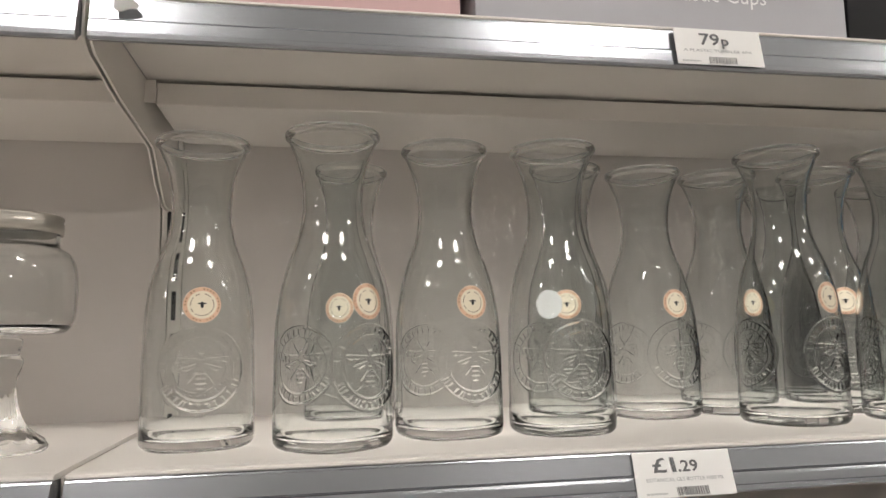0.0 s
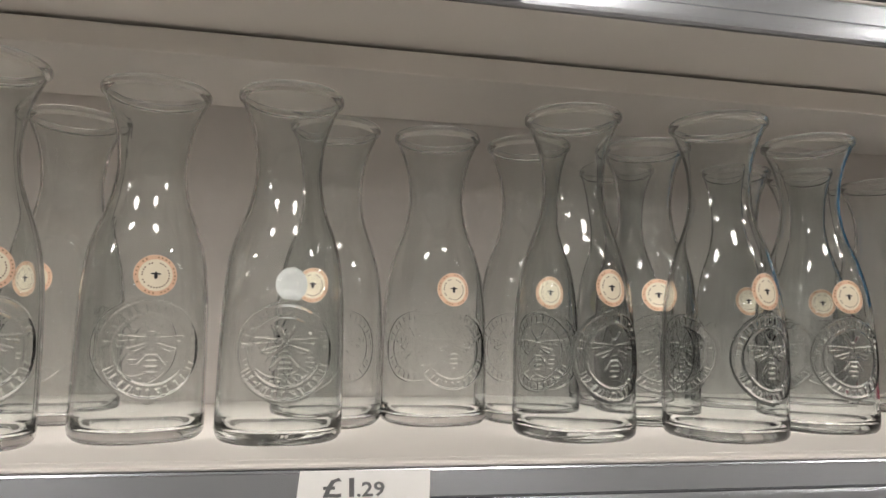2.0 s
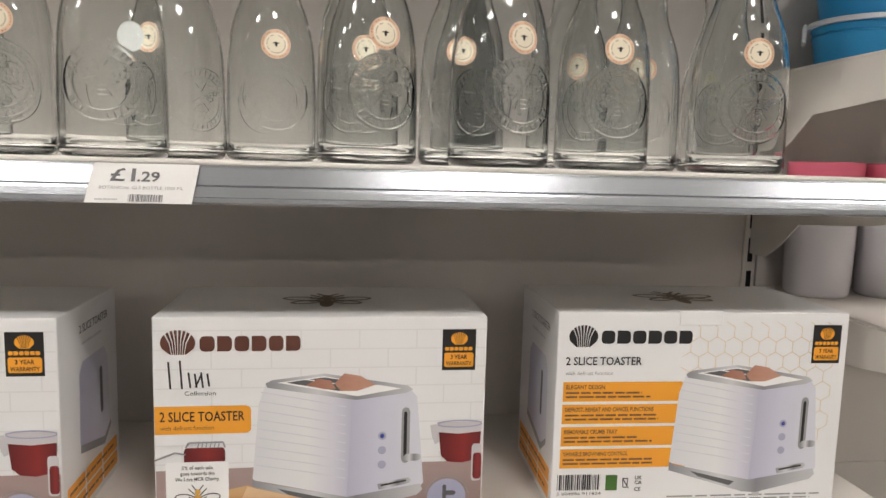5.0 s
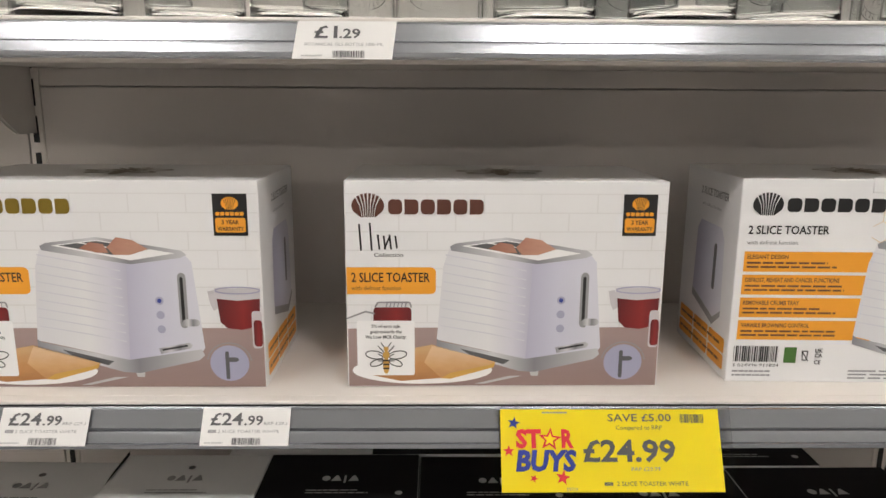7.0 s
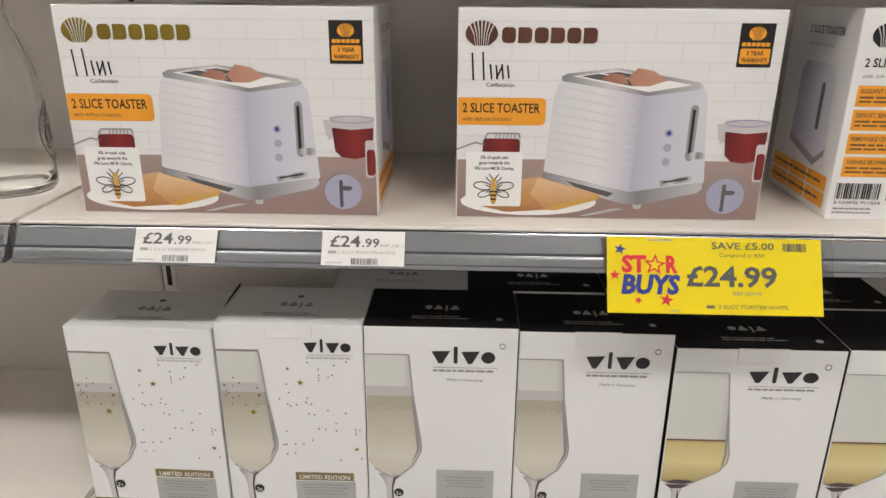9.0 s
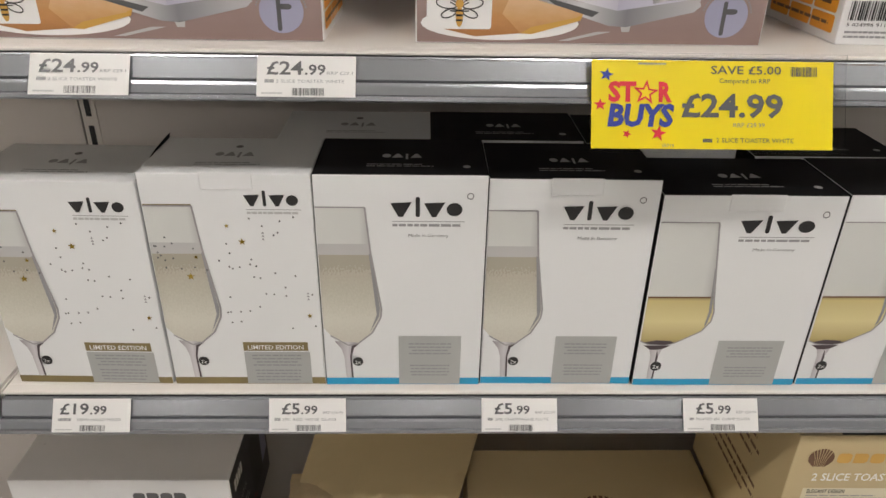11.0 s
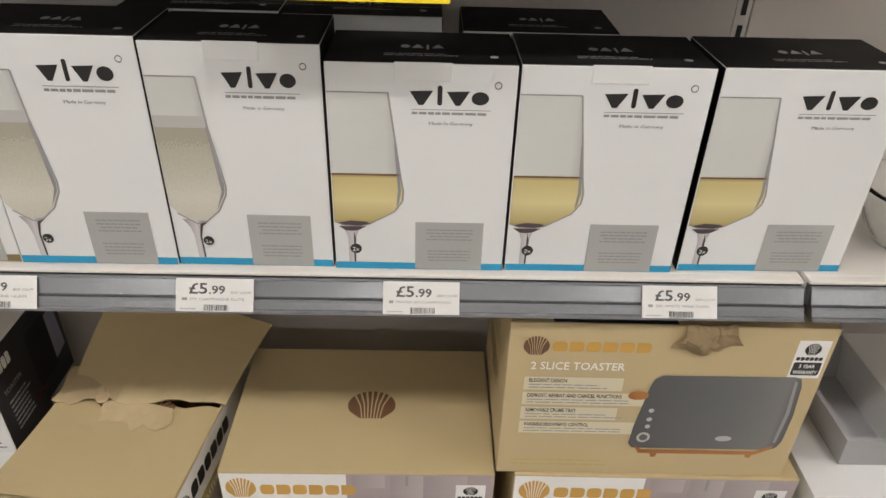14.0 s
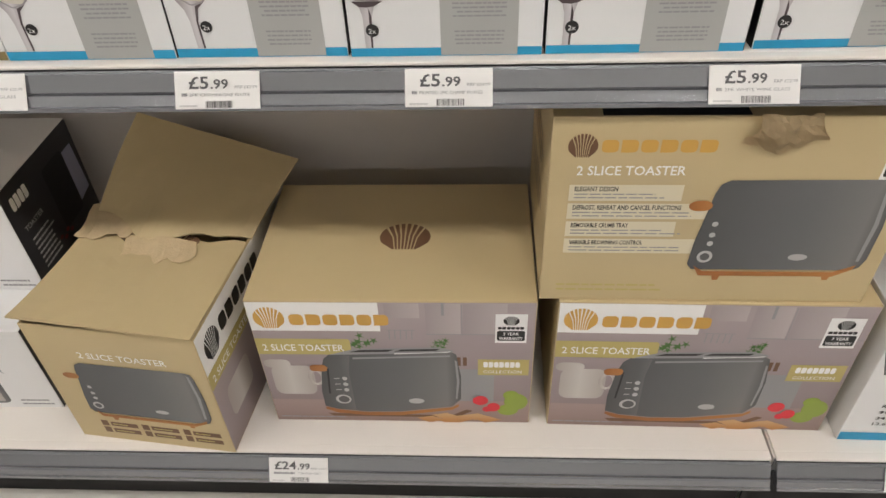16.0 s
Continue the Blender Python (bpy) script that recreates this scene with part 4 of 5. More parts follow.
def toaster_side_print(fc, d, h):
    """A narrow side: name blocks, the toaster's end and orange tiles."""
    fc.text("2 SLICE TOASTER", 0.32, 0.13, 0.0085, DGREY, width=0.5, bold=0.01)
    fc.text("with defrost function", 0.35, 0.19, 0.0038, MGREY, width=0.35)
    fc.shapes("side_toaster", [[(0.30, 0.32), (0.36, 0.27), (0.74, 0.27), (0.80, 0.33), (0.83, 0.68), (0.70, 0.74), (0.28, 0.66)]], ENDW, layer=2)
    fc.shapes("side_slot", [round_rect(0.64, 0.36, 0.69, 0.60, 0.02, 0.02)], DGREY, layer=3)
    fc.shapes("side_base", [[(0.28, 0.66), (0.70, 0.74), (0.83, 0.68), (0.83, 0.71), (0.70, 0.78), (0.28, 0.70)]], MGREY, layer=3)
    fc.shapes("orange_print", [round_rect(0.06 + a * 0.30, 0.80 + b * 0.085, 0.34 + a * 0.30, 0.875 + b * 0.085, 0.02, 0.01) for a in range(3) for b in range(2)], ORANGE, layer=2)
    lines(fc, 0.09, 0.83, 0.9, 2, 0.085, 0.014, BROWN, layer=3)


def white_toaster_back(m, group):
    """The same carton with its rear face to the front."""
    w, d, h = 0.321, 0.165, 0.216
    bx, f, top, left, right = carton("toaster_box", m, w, d, h, WHITECARD, "white printed toaster carton turned with its text side forward", group)
    hexes, rr = [], 0.034
    for i in range(9):
        for j in range(9):
            u, v = 0.42 + i * rr * 2.0 * 0.87 + (rr * 0.87 if j % 2 else 0), 0.02 + j * rr * 1.5 * w / h
            if u < 0.96 and v < 0.95:
                ring = [(u + rr * math.sin(math.pi * k / 3), v - rr * w / h * math.cos(math.pi * k / 3)) for k in range(4)]
                if all(0.35 < a < 0.995 and 0.005 < b < 0.995 for a, b in ring):
                    hexes += stroke(ring, 0.0025, 0.0035)
    f.shapes("honeycomb", hexes, ink("honey_line", (0.72, 0.58, 0.42)), layer=1)
    fan_mark(f, 0.085, 0.12, 0.048, 0.056, BLACK)
    brand_bar(f, 0.145, 0.09, 0.46, 0.155, BLACK)
    f.text("2 SLICE TOASTER", 0.03, 0.26, 0.0088, BLACK, width=0.255, bold=0.015)
    f.text("with defrost function", 0.03, 0.31, 0.0042, MGREY, width=0.16)
    for k, tx in enumerate(("ELEGANT DESIGN", "DEFROST, REHEAT AND CANCEL FUNCTIONS", "REMOVABLE CRUMB TRAY", "VARIABLE BROWNING CONTROL")):
        v = 0.345 + k * 0.113
        f.shapes("orange_panel", [rect(0.025, v, 0.47, v + 0.098)], ORANGE, layer=2)
        f.text(tx, 0.035, v + 0.035, 0.0045, BROWN, width=(0.13, 0.30, 0.18, 0.22)[k], bold=0.02)
        lines(f, 0.035, v + 0.05, 0.36, 2, 0.02, 0.009, BROWN, layer=3, seed=k)
    white_toaster_picture(f, 0.115)
    barcode(f, 0.02, 0.815, 0.165, 0.895)
    f.text("5 024996 911824", 0.02, 0.92, 0.0032, BLACK, width=0.15)
    lines(f, 0.0 + 0.02, 0.94, 0.15, 2, 0.02, 0.009, MGREY)
    f.shapes("green_mark", [rect(0.185, 0.82, 0.225, 0.90)], GREEN, layer=2)
    f.text("UK", 0.285, 0.845, 0.0042, BLACK, bold=0.02)
    f.text("CA", 0.285, 0.87, 0.0042, BLACK, bold=0.02)
    f.text("CE", 0.285, 0.905, 0.0042, BLACK, bold=0.02)
    f.shapes("bin_mark", stroke([(0.243, 0.84), (0.262, 0.84), (0.259, 0.885), (0.246, 0.885), (0.243, 0.84), (0.265, 0.89)], 0.003, 0.005), BLACK, layer=2)
    lines(f, 0.40, 0.935, 0.98, 3, 0.018, 0.008, MGREY, seed=8)
    badge(f, 0.875, 0.06, 0.975, 0.255, BLACK, ORANGE, ORANGE, BLACK)
    bee(top, 0.5, 0.5, 0.145, bpy.data.materials["foil_bee"], w / d, pen=0.085)
    part("torn_tab", cuboid(0.13, -0.0012, h - 0.0135, 0.178, 0.001, h + 0.0015, 0.0006), WHITECARD, bx, "creased tuck tab")
    toaster_side_print(left, d, h)
    return bx


white_toaster_box(pose(-0.389, 0.034, ZC), "white toaster boxes", GOLD)
white_toaster_box(pose(0.015, 0.036, ZC, 0, 0, 0.4), "white toaster boxes", COPPER)
white_toaster_back(pose(0.413, 0.050, ZC, 0, 0, -1.5), "white toaster boxes")


# ---- wine glass boxes ----
def maker_word(fc, u0, v0, u1, v1, mat, layer=2):
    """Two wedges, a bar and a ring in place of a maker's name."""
    du, dv = u1 - u0, v1 - v0
    tk = 0.06 * du
    k = tk * fc.w / fc.h
    def wedge(a):
        return [(u0 + a * du, v0 + 0.34 * dv), (u0 + (a + 0.29) * du, v0 + 0.30 * dv), (u0 + (a + 0.17) * du, v1), (u0 + (a + 0.11) * du, v1)]
    fc.shapes("logo_wedge", [wedge(0.0)], mat, layer=layer)
    fc.shapes("logo_wedge", [wedge(0.46)], mat, layer=layer)
    fc.shapes("logo_bar", [round_rect(u0 + 0.345 * du, v0 + 0.05 * dv, u0 + 0.405 * du, v1, tk * 0.45, k * 0.45)], mat, layer=layer)
    return fc.shapes("logo_disc", [oval(u0 + 0.88 * du, v0 + 0.64 * dv, 0.11 * du, 0.32 * dv, 16)], mat, layer=layer)


def wine_box(m, w, h, kind, first_row=True, tab=False):
    d = 0.105
    dark = kind != "limited"
    bx, f, top, left, right = carton("wine_glass_box", m, w, d, h, WINECARD, {
        "limited": "white carton of champagne flutes with gold stars, white lid", "flute": "white carton of champagne flutes, black lid and blue foot", "wine": "white carton of wine glasses, black lid and blue foot"}[kind], "wine glass boxes in a row")
    if dark:
        part("lid_panel", cuboid(0.0004, 0.0008, h - 0.0009, w - 0.0004, d - 0.0004, h + 0.0006), BLACKCARD, bx, "black card lid")
        part("side_panel", cuboid(w - 0.0005, 0.001, 0.0005, w + 0.0005, d - 0.001, h - 0.001), BLACKCARD, bx, "black card side")
        part("side_panel", cuboid(-0.0005, 0.001, 0.0005, 0.0005, d - 0.001, h - 0.001), BLACKCARD, bx, "black card side")
    top.o = top.o + Vector((0, 0, 0.0007))
    pale = LGREY if dark else MGREY
    maker_word(top, 0.62, 0.62, 0.38, 0.46, pale, layer=2)
    lines(top, 0.30, 0.74, 0.72, 2, 0.05, 0.018, pale, seed=2)
    top.shapes("seal_dot", [oval(0.88 if dark else 0.5, 0.80 if dark else 0.30, 0.024, 0.038, 14)], LGREY if dark else DGREY, layer=2)
    if not first_row:
        return bx
    # the glass
    limited = kind == "limited"
    if kind == "wine":
        f.shapes("glass_top", [[(0.006, 0.125), (0.325, 0.125), (0.388, 0.505), (0.006, 0.505)]], FROST, layer=1)
        f.shapes("wine_picture", [[(0.006, 0.50), (0.388, 0.50), (0.405, 0.58), (0.40, 0.63), (0.355, 0.685), (0.21, 0.75), (0.15, 0.762), (0.06, 0.757), (0.006, 0.74)]], WINE, layer=2)
        f.shapes("wine_line", [rect(0.006, 0.496, 0.388, 0.505)], BROWN, layer=3)
        f.shapes("glass_edge", stroke([(0.006, 0.125), (0.325, 0.125), (0.388, 0.50), (0.405, 0.58), (0.40, 0.63), (0.355, 0.685), (0.21, 0.752), (0.15, 0.764), (0.06, 0.759), (0.006, 0.742)], 0.010, 0.006), EDGEINK, layer=3)
        f.shapes("glass_sheen", [[(0.355, 0.35), (0.368, 0.35), (0.392, 0.58), (0.38, 0.64), (0.365, 0.66), (0.375, 0.58)]], MGREY, layer=3)
        f.shapes("wine_shade", [[(0.03, 0.748), (0.10, 0.735), (0.19, 0.74), (0.21, 0.75), (0.15, 0.762), (0.06, 0.757)]], PLUMINK, layer=4)
        f.shapes("stem_picture", [[(0.03, 0.765), (0.19, 0.765), (0.145, 0.785), (0.128, 0.83), (0.122, 0.96), (0.082, 0.96), (0.082, 0.83), (0.068, 0.788)]], STEM, layer=3)
        f.shapes("stem_shade", [[(0.03, 0.765), (0.19, 0.765), (0.145, 0.785), (0.11, 0.79), (0.068, 0.788)], [(0.115, 0.79), (0.128, 0.83), (0.122, 0.96), (0.112, 0.96)]], PLUMINK, layer=4)
        su, sv = 0.125, 0.885
    else:
        f.shapes("glass_top", [[(0.006, 0.135), (0.291, 0.135), (0.319, 0.33), (0.006, 0.33)]], FROST, layer=1)
        f.shapes("foam_band", [rect(0.006, 0.295, 0.313, 0.345)], LGREY, layer=2)
        f.shapes("bubbly_picture", [[(0.006, 0.335), (0.316, 0.335), (0.368, 0.60), (0.363, 0.645), (0.310, 0.72), (0.217, 0.775), (0.157, 0.785), (0.046, 0.735), (0.006, 0.70)]], FLUTE, layer=1)
        f.shapes("glass_edge", stroke([(0.006, 0.135), (0.291, 0.135), (0.316, 0.335), (0.372, 0.60), (0.366, 0.645), (0.310, 0.722), (0.217, 0.778), (0.157, 0.787), (0.046, 0.737)], 0.011, 0.006), EDGEINK, layer=3)
        f.shapes("glass_sheen", [[(0.305, 0.34), (0.319, 0.34), (0.363, 0.60), (0.356, 0.64), (0.296, 0.72), (0.342, 0.63)]], MGREY, layer=3)
        f.shapes("stem_picture", [[(0.069, 0.765), (0.231, 0.775), (0.190, 0.80), (0.173, 0.85), (0.178, 0.96), (0.132, 0.96), (0.125, 0.85), (0.109, 0.805)]], STEM, layer=2)
        f.shapes("stem_shade", [[(0.176, 0.79), (0.231, 0.775), (0.190, 0.80), (0.173, 0.85), (0.178, 0.96), (0.167, 0.96), (0.162, 0.85)]], PLUMINK, layer=3)
        if limited:
            f.shapes("gold_rim", [rect(0.006, 0.128, 0.18, 0.138), rect(0.18, 0.128, 0.291, 0.138)], OLIVEBAR, layer=2)
        su, sv = 0.212, 0.872
    f.shapes("count_dot", [oval(su, sv, 0.034, 0.034 * w / h, 20)], BLACK, layer=5)
    f.text("2x", su, sv + 0.012, 0.0050, WHITE, align="c", width=0.04, layer=7)
    if limited:
        maker_word(f, 0.60, 0.065, 0.92, 0.135, BLACK)
        f.shapes("maker_rule", [rect(0.61, 0.148, 0.93, 0.1505)], MGREY, layer=2)
        lines(f, 0.61, 0.158, 0.93, 1, 0.02, 0.010, LGREY, seed=4)
        rnd = random.Random(12)
        f.shapes("confetti", [oval(rnd.uniform(0.40, 0.97), rnd.uniform(0.17, 0.72), 0.006, 0.0045, 8) for _ in range(34)] + [oval(rnd.uniform(0.03, 0.33), rnd.uniform(0.27, 0.42), 0.006, 0.0045, 8) for _ in range(16)], DGREY, layer=3)
        f.shapes("gold_print", [star(u, v, s, s * w / h) for u, v, s in ((0.56, 0.29, 0.024), (0.93, 0.64, 0.018), (0.22, 0.45, 0.026), (0.48, 0.22, 0.015), (0.27, 0.36, 0.014))], GOLD, layer=3)
        f.shapes("tree_print", [star(0.93, 0.53 + k * 0.014, 0.010, 0.010 * w / h, 3, 0.5) for k in range(3)] + [star(0.69, 0.25 + k * 0.014, 0.010, 0.010 * w / h, 3, 0.5) for k in range(3)], MGREY, layer=3)
        f.shapes("edition_bar", [rect(0.48, 0.775, 0.90, 0.82)], OLIVEBAR, layer=2)
        f.text("LIMITED EDITION", 0.69, 0.812, 0.0058, WHITE, width=0.36, align="c", bold=0.01)
        f.shapes("silver_panel", [rect(0.48, 0.825, 0.91, 0.995)], SILVERINK, layer=3)
        foot = OLIVEBAR
    else:
        maker_word(f, 0.44, 0.085, 0.86, 0.175, BLACK)
        ring = oval(0.90, 0.085, 0.018, 0.018 * w / h, 14)
        f.shapes("maker_ring", stroke(ring + ring[:1], 0.005, 0.004), DGREY, layer=2)
        f.shapes("maker_rule", [rect(0.45, 0.193, 0.87, 0.196)], MGREY, layer=2)
        lines(f, 0.45, 0.205, 0.87, 1, 0.02, 0.011, MGREY, seed=4)
        f.text("Made in Germany", 0.66, 0.262, 0.0036, DGREY, width=0.235, align="c")
        f.shapes("silver_panel", [rect(0.475, 0.738, 0.872, 0.995)], SILVERINK, layer=3)
        foot = BLUE
    f.shapes("foot_band", [rect(0.003, 0.962, 0.997, 0.998)], foot, layer=2)
    a, b = (0.52, 0.86) if limited else (0.53, 0.82)
    lines(f, a, 0.84 if limited else 0.775, b, 4, 0.017, 0.007, MGREY, layer=4, seed=3, centred=True)
    lines(f, a, 0.92 if limited else 0.89, b, 4, 0.017, 0.007, MGREY, layer=4, seed=9, centred=True)
    if tab:
        part("tuck_tab", cuboid(w * 0.36, -0.0011, h - 0.017, w * 0.66, 0.0009, h + 0.0012, 0.0005), WINECARD, bx, "white tuck tab")
    return bx


ROW = ((-0.431, 0.019, 0.172, 0.246, "limited", False), (-0.256, 0.015, 0.169, 0.256, "limited", True), (-0.086, 0.014, 0.173, 0.256, "flute", False), (0.088, 0.016, 0.172, 0.252, "flute", True),
       (0.263, 0.013, 0.187, 0.237, "wine", True), (0.453, 0.014, 0.190, 0.238, "wine", True), (0.652, 0.019, 0.190, 0.238, "wine", False))
for i, (x, y, w, h, kind, tab) in enumerate(ROW):
    wine_box(pose(x, y, ZD, 0, 0, (-1.2, 0, 0, -0.3, 0, 0.2, 1.0)[i]), w, h, kind, True, tab)
flap_owner = [o for o in bpy.data.objects if o.name == "wine_glass_box"][0]
bm = bmesh.new()
q = [bm.verts.new(c) for c in ((0.1725, 0.002, 0.2455), (0.1725, 0.100, 0.2455), (0.1745, 0.104, 0.262), (0.1735, 0.060, 0.258))]
f0 = bm.faces.new(q)
bmesh.ops.solidify(bm, geom=[f0], thickness=0.0008)
part("side_flap", bm, BLACKCARD, flap_owner, "black inner side flap standing up")
for x, kind, h in ((-0.14, "limited", 0.254), (0.03, "flute", 0.254), (0.205, "flute", 0.252), (0.40, "wine", 0.238)):
    wine_box(pose(x, 0.124, ZD), 0.172, h, kind, False)


# ---- grey toaster cartons on the bottom shelf ----
SHEEN = ink("pale_grey_print", (0.30, 0.30, 0.31))
ENDGREY = blend_ink("grey_toaster_end_print", [(0, (0.075, 0.077, 0.08)), (0.7, (0.105, 0.108, 0.112)), (1, (0.15, 0.15, 0.155))], 0)


def grey_toaster_picture(f, u0, v0, u1, v1):
    """A long grey toaster on a wooden foot."""
    def s(pts):
        return [(u0 + (u1 - u0) * u, v0 + (v1 - v0) * v) for u, v in pts]
    f.shapes("grey_body", [s([(0.035, 0.35), (0.055, 0.13), (0.075, 0.04), (0.12, 0.0), (0.94, -0.01), (0.98, 0.01), (1.0, 0.10), (1.02, 0.45), (1.015, 0.78), (0.99, 0.87), (0.95, 0.90), (0.03, 0.90), (0.0, 0.84), (0.01, 0.60)])], GREYT, layer=4)
    f.shapes("body_sheen", [s([(0.945, 0.03), (0.965, 0.05), (0.99, 0.42), (0.975, 0.80), (0.955, 0.80), (0.965, 0.42)])], SHEEN, layer=5)
    f.shapes("wood_foot", [s([(0.04, 0.86), (0.10, 0.92), (0.85, 0.92), (0.97, 0.84), (0.96, 0.89), (0.86, 0.97), (0.08, 0.97)]), s([(0.16, 0.97), (0.21, 0.97), (0.20, 1.02), (0.17, 1.02)]), s([(0.80, 0.97), (0.85, 0.96), (0.84, 1.01), (0.81, 1.01)])], WOODP, layer=5)
    f.shapes("wood_lever", [s(round_rect(-0.07, 0.19, 0.06, 0.29, 0.05, 0.05))], WOODP, layer=5)
    f.shapes("oval_plate", [s(oval(0.62, 0.76, 0.055, 0.035, 16))], LGREY, layer=5)
    f.shapes("dial_print", [s(oval(0.10, v, 0.018, 0.026, 10)) for v in (0.42, 0.53, 0.62)] + [s(oval(0.09, 0.76, 0.045, 0.065, 14))], LGREY, layer=5)
    f.shapes("dial_heart", [s(oval(0.09, 0.76, 0.028, 0.04, 12))], DGREY, layer=6)


def kitchen_front(f):
    f.shapes("kitchen_picture", [rect(0.003, 0.01, 0.997, 0.995)], KITCHEN, layer=1)
    f.shapes("white_wall", [rect(0.003, 0.01, 0.46, 0.22)], WHITE, layer=2)
    for cab in (rect(0.62, 0.015, 0.74, 0.24), rect(0.75, 0.015, 0.90, 0.24), rect(0.48, 0.015, 0.60, 0.12)):
        f.shapes("cabinet_picture", [cab], CABINET, layer=2)
    f.shapes("cabinet_outline", stroke([(0.745, 0.02), (0.745, 0.25)], 0.003, 0.004) + stroke([(0.62, 0.24), (0.99, 0.24)], 0.003, 0.006) + stroke([(0.68, 0.01), (0.68, 0.10)], 0.01, 0.01), MGREY, layer=3)
    f.shapes("oven_picture", [rect(0.73, 0.52, 0.86, 0.80)], MGREY, layer=2)
    f.shapes("bottle_picture", [rect(0.68 + k * 0.022, 0.42, 0.694 + k * 0.022, 0.49) for k in range(4)], BROWN, layer=3)
    f.shapes("utensils_picture", stroke([(0.48, 0.21), (0.58, 0.21)], 0.003, 0.005) + [q for k in range(5) for q in stroke([(0.49 + k * 0.02, 0.21), (0.488 + k * 0.02, 0.28)], 0.004, 0.005)], MGREY, layer=3)
    rnd = random.Random(3)
    f.shapes("plant_picture", [star(0.40 + rnd.uniform(-0.045, 0.045), 0.30 + rnd.uniform(-0.05, 0.04), 0.018, 0.03, 5, 0.3, rnd.random()) for _ in range(9)], GREEN, layer=3)
    f.shapes("plant_picture", [star(0.66 + rnd.uniform(-0.035, 0.035), 0.33 + rnd.uniform(-0.05, 0.02), 0.016, 0.03, 6, 0.25, rnd.random()) for _ in range(7)], GREEN, layer=3)
    f.shapes("table_top", [rect(0.003, 0.80, 0.997, 0.995)], TABLE, layer=2)
    fan_mark(f, 0.075, 0.125, 0.055, 0.08, AMBER, layer=4)
    brand_bar(f, 0.145, 0.095, 0.50, 0.175, AMBER, layer=4)
    f.shapes("khaki_label", [round_rect(0.003, 0.28, 0.345, 0.405, 0.01, 0.015, corners="ad")], KHAKI, layer=4)
    f.text("2 SLICE TOASTER", 0.025, 0.375, 0.0130, WHITE, width=0.295, bold=0.01, layer=5)
    f.shapes("khaki_label", [rect(0.80, 0.435, 0.985, 0.565)], KHAKI, layer=4)
    brand_bar(f, 0.82, 0.455, 0.955, 0.50, WHITE, 7, layer=5)
    f.text("COLLECTION", 0.82, 0.548, 0.0062, WHITE, width=0.14, layer=5)
    badge(f, 0.86, 0.085, 0.97, 0.30, WHITE, BLACK, BLACK, WHITE, 5)
    f.shapes("cup_picture", [round_rect(0.03, 0.50, 0.19, 0.75, 0.03, 0.06), round_rect(0.01, 0.45, 0.11, 0.52, 0.03, 0.03)], CUPP, layer=3)
    ring = oval(0.195, 0.60, 0.025, 0.06, 14)
    f.shapes("cup_handle", stroke(ring + ring[:1], 0.012, 0.02), CUPP, layer=3)
    f.shapes("grey_body", [[(0.237, 0.44), (0.26, 0.405), (0.345, 0.395), (0.70, 0.375), (0.722, 0.395), (0.738, 0.58), (0.736, 0.78), (0.70, 0.85), (0.50, 0.90), (0.37, 0.905), (0.26, 0.885), (0.207, 0.855), (0.205, 0.72), (0.222, 0.52)]], GREYT, layer=4)
    f.shapes("end_shade", [[(0.237, 0.44), (0.26, 0.405), (0.335, 0.41), (0.322, 0.55), (0.325, 0.895), (0.26, 0.885), (0.207, 0.855), (0.205, 0.72), (0.222, 0.52)]], ENDGREY, layer=5)
    f.shapes("body_sheen", [[(0.345, 0.425), (0.70, 0.402), (0.702, 0.415), (0.345, 0.44)], [(0.716, 0.44), (0.724, 0.45), (0.732, 0.62), (0.722, 0.78), (0.716, 0.78), (0.722, 0.62)]], SHEEN, layer=6)
    f.shapes("toaster_top", [[(0.262, 0.405), (0.30, 0.385), (0.36, 0.355), (0.66, 0.338), (0.715, 0.365), (0.70, 0.382), (0.345, 0.402)]], MGREY, layer=6)
    f.shapes("slot_shade", [[(0.335, 0.382), (0.375, 0.364), (0.50, 0.358), (0.475, 0.376)], [(0.50, 0.374), (0.525, 0.357), (0.665, 0.350), (0.65, 0.366)]], BLACK, layer=7)
    f.shapes("slot_print", [[(0.50, 0.388), (0.66, 0.378), (0.705, 0.368), (0.69, 0.378), (0.50, 0.396)]], WHITE, layer=7)
    f.shapes("wood_foot", [[(0.207, 0.862), (0.26, 0.89), (0.37, 0.912), (0.50, 0.907), (0.70, 0.856), (0.728, 0.825), (0.726, 0.85), (0.70, 0.882), (0.50, 0.937), (0.37, 0.942), (0.25, 0.918), (0.208, 0.885)]], WOODP, layer=5)
    f.shapes("wood_lever", [round_rect(0.178, 0.49, 0.245, 0.545, 0.018, 0.026)], WOODP, layer=6)
    f.shapes("lever_slot", [[(0.242, 0.52), (0.249, 0.52), (0.238, 0.74), (0.231, 0.74)]], BLACK, layer=6)
    for k, dv in enumerate((0.605, 0.655, 0.705)):
        f.shapes("button_print", [oval(0.302, dv, 0.010, 0.016, 12)], LGREY, layer=6)
        f.shapes("button_mark", [rect(0.262, dv - 0.004, 0.282, dv + 0.002)], LGREY, layer=6)
    f.shapes("dial_print", [oval(0.283, 0.79, 0.030, 0.042, 18)], LGREY, layer=6)
    f.shapes("dial_heart", [oval(0.285, 0.79, 0.021, 0.030, 16)], DGREY, layer=7)
    f.shapes("oval_plate", [oval(0.565, 0.80, 0.030, 0.024, 16)], LGREY, layer=6)
    f.shapes("shadow_print", [[(0.21, 0.925), (0.70, 0.935), (0.755, 0.88), (0.78, 0.89), (0.72, 0.955), (0.23, 0.952)]], BROWN, layer=3)
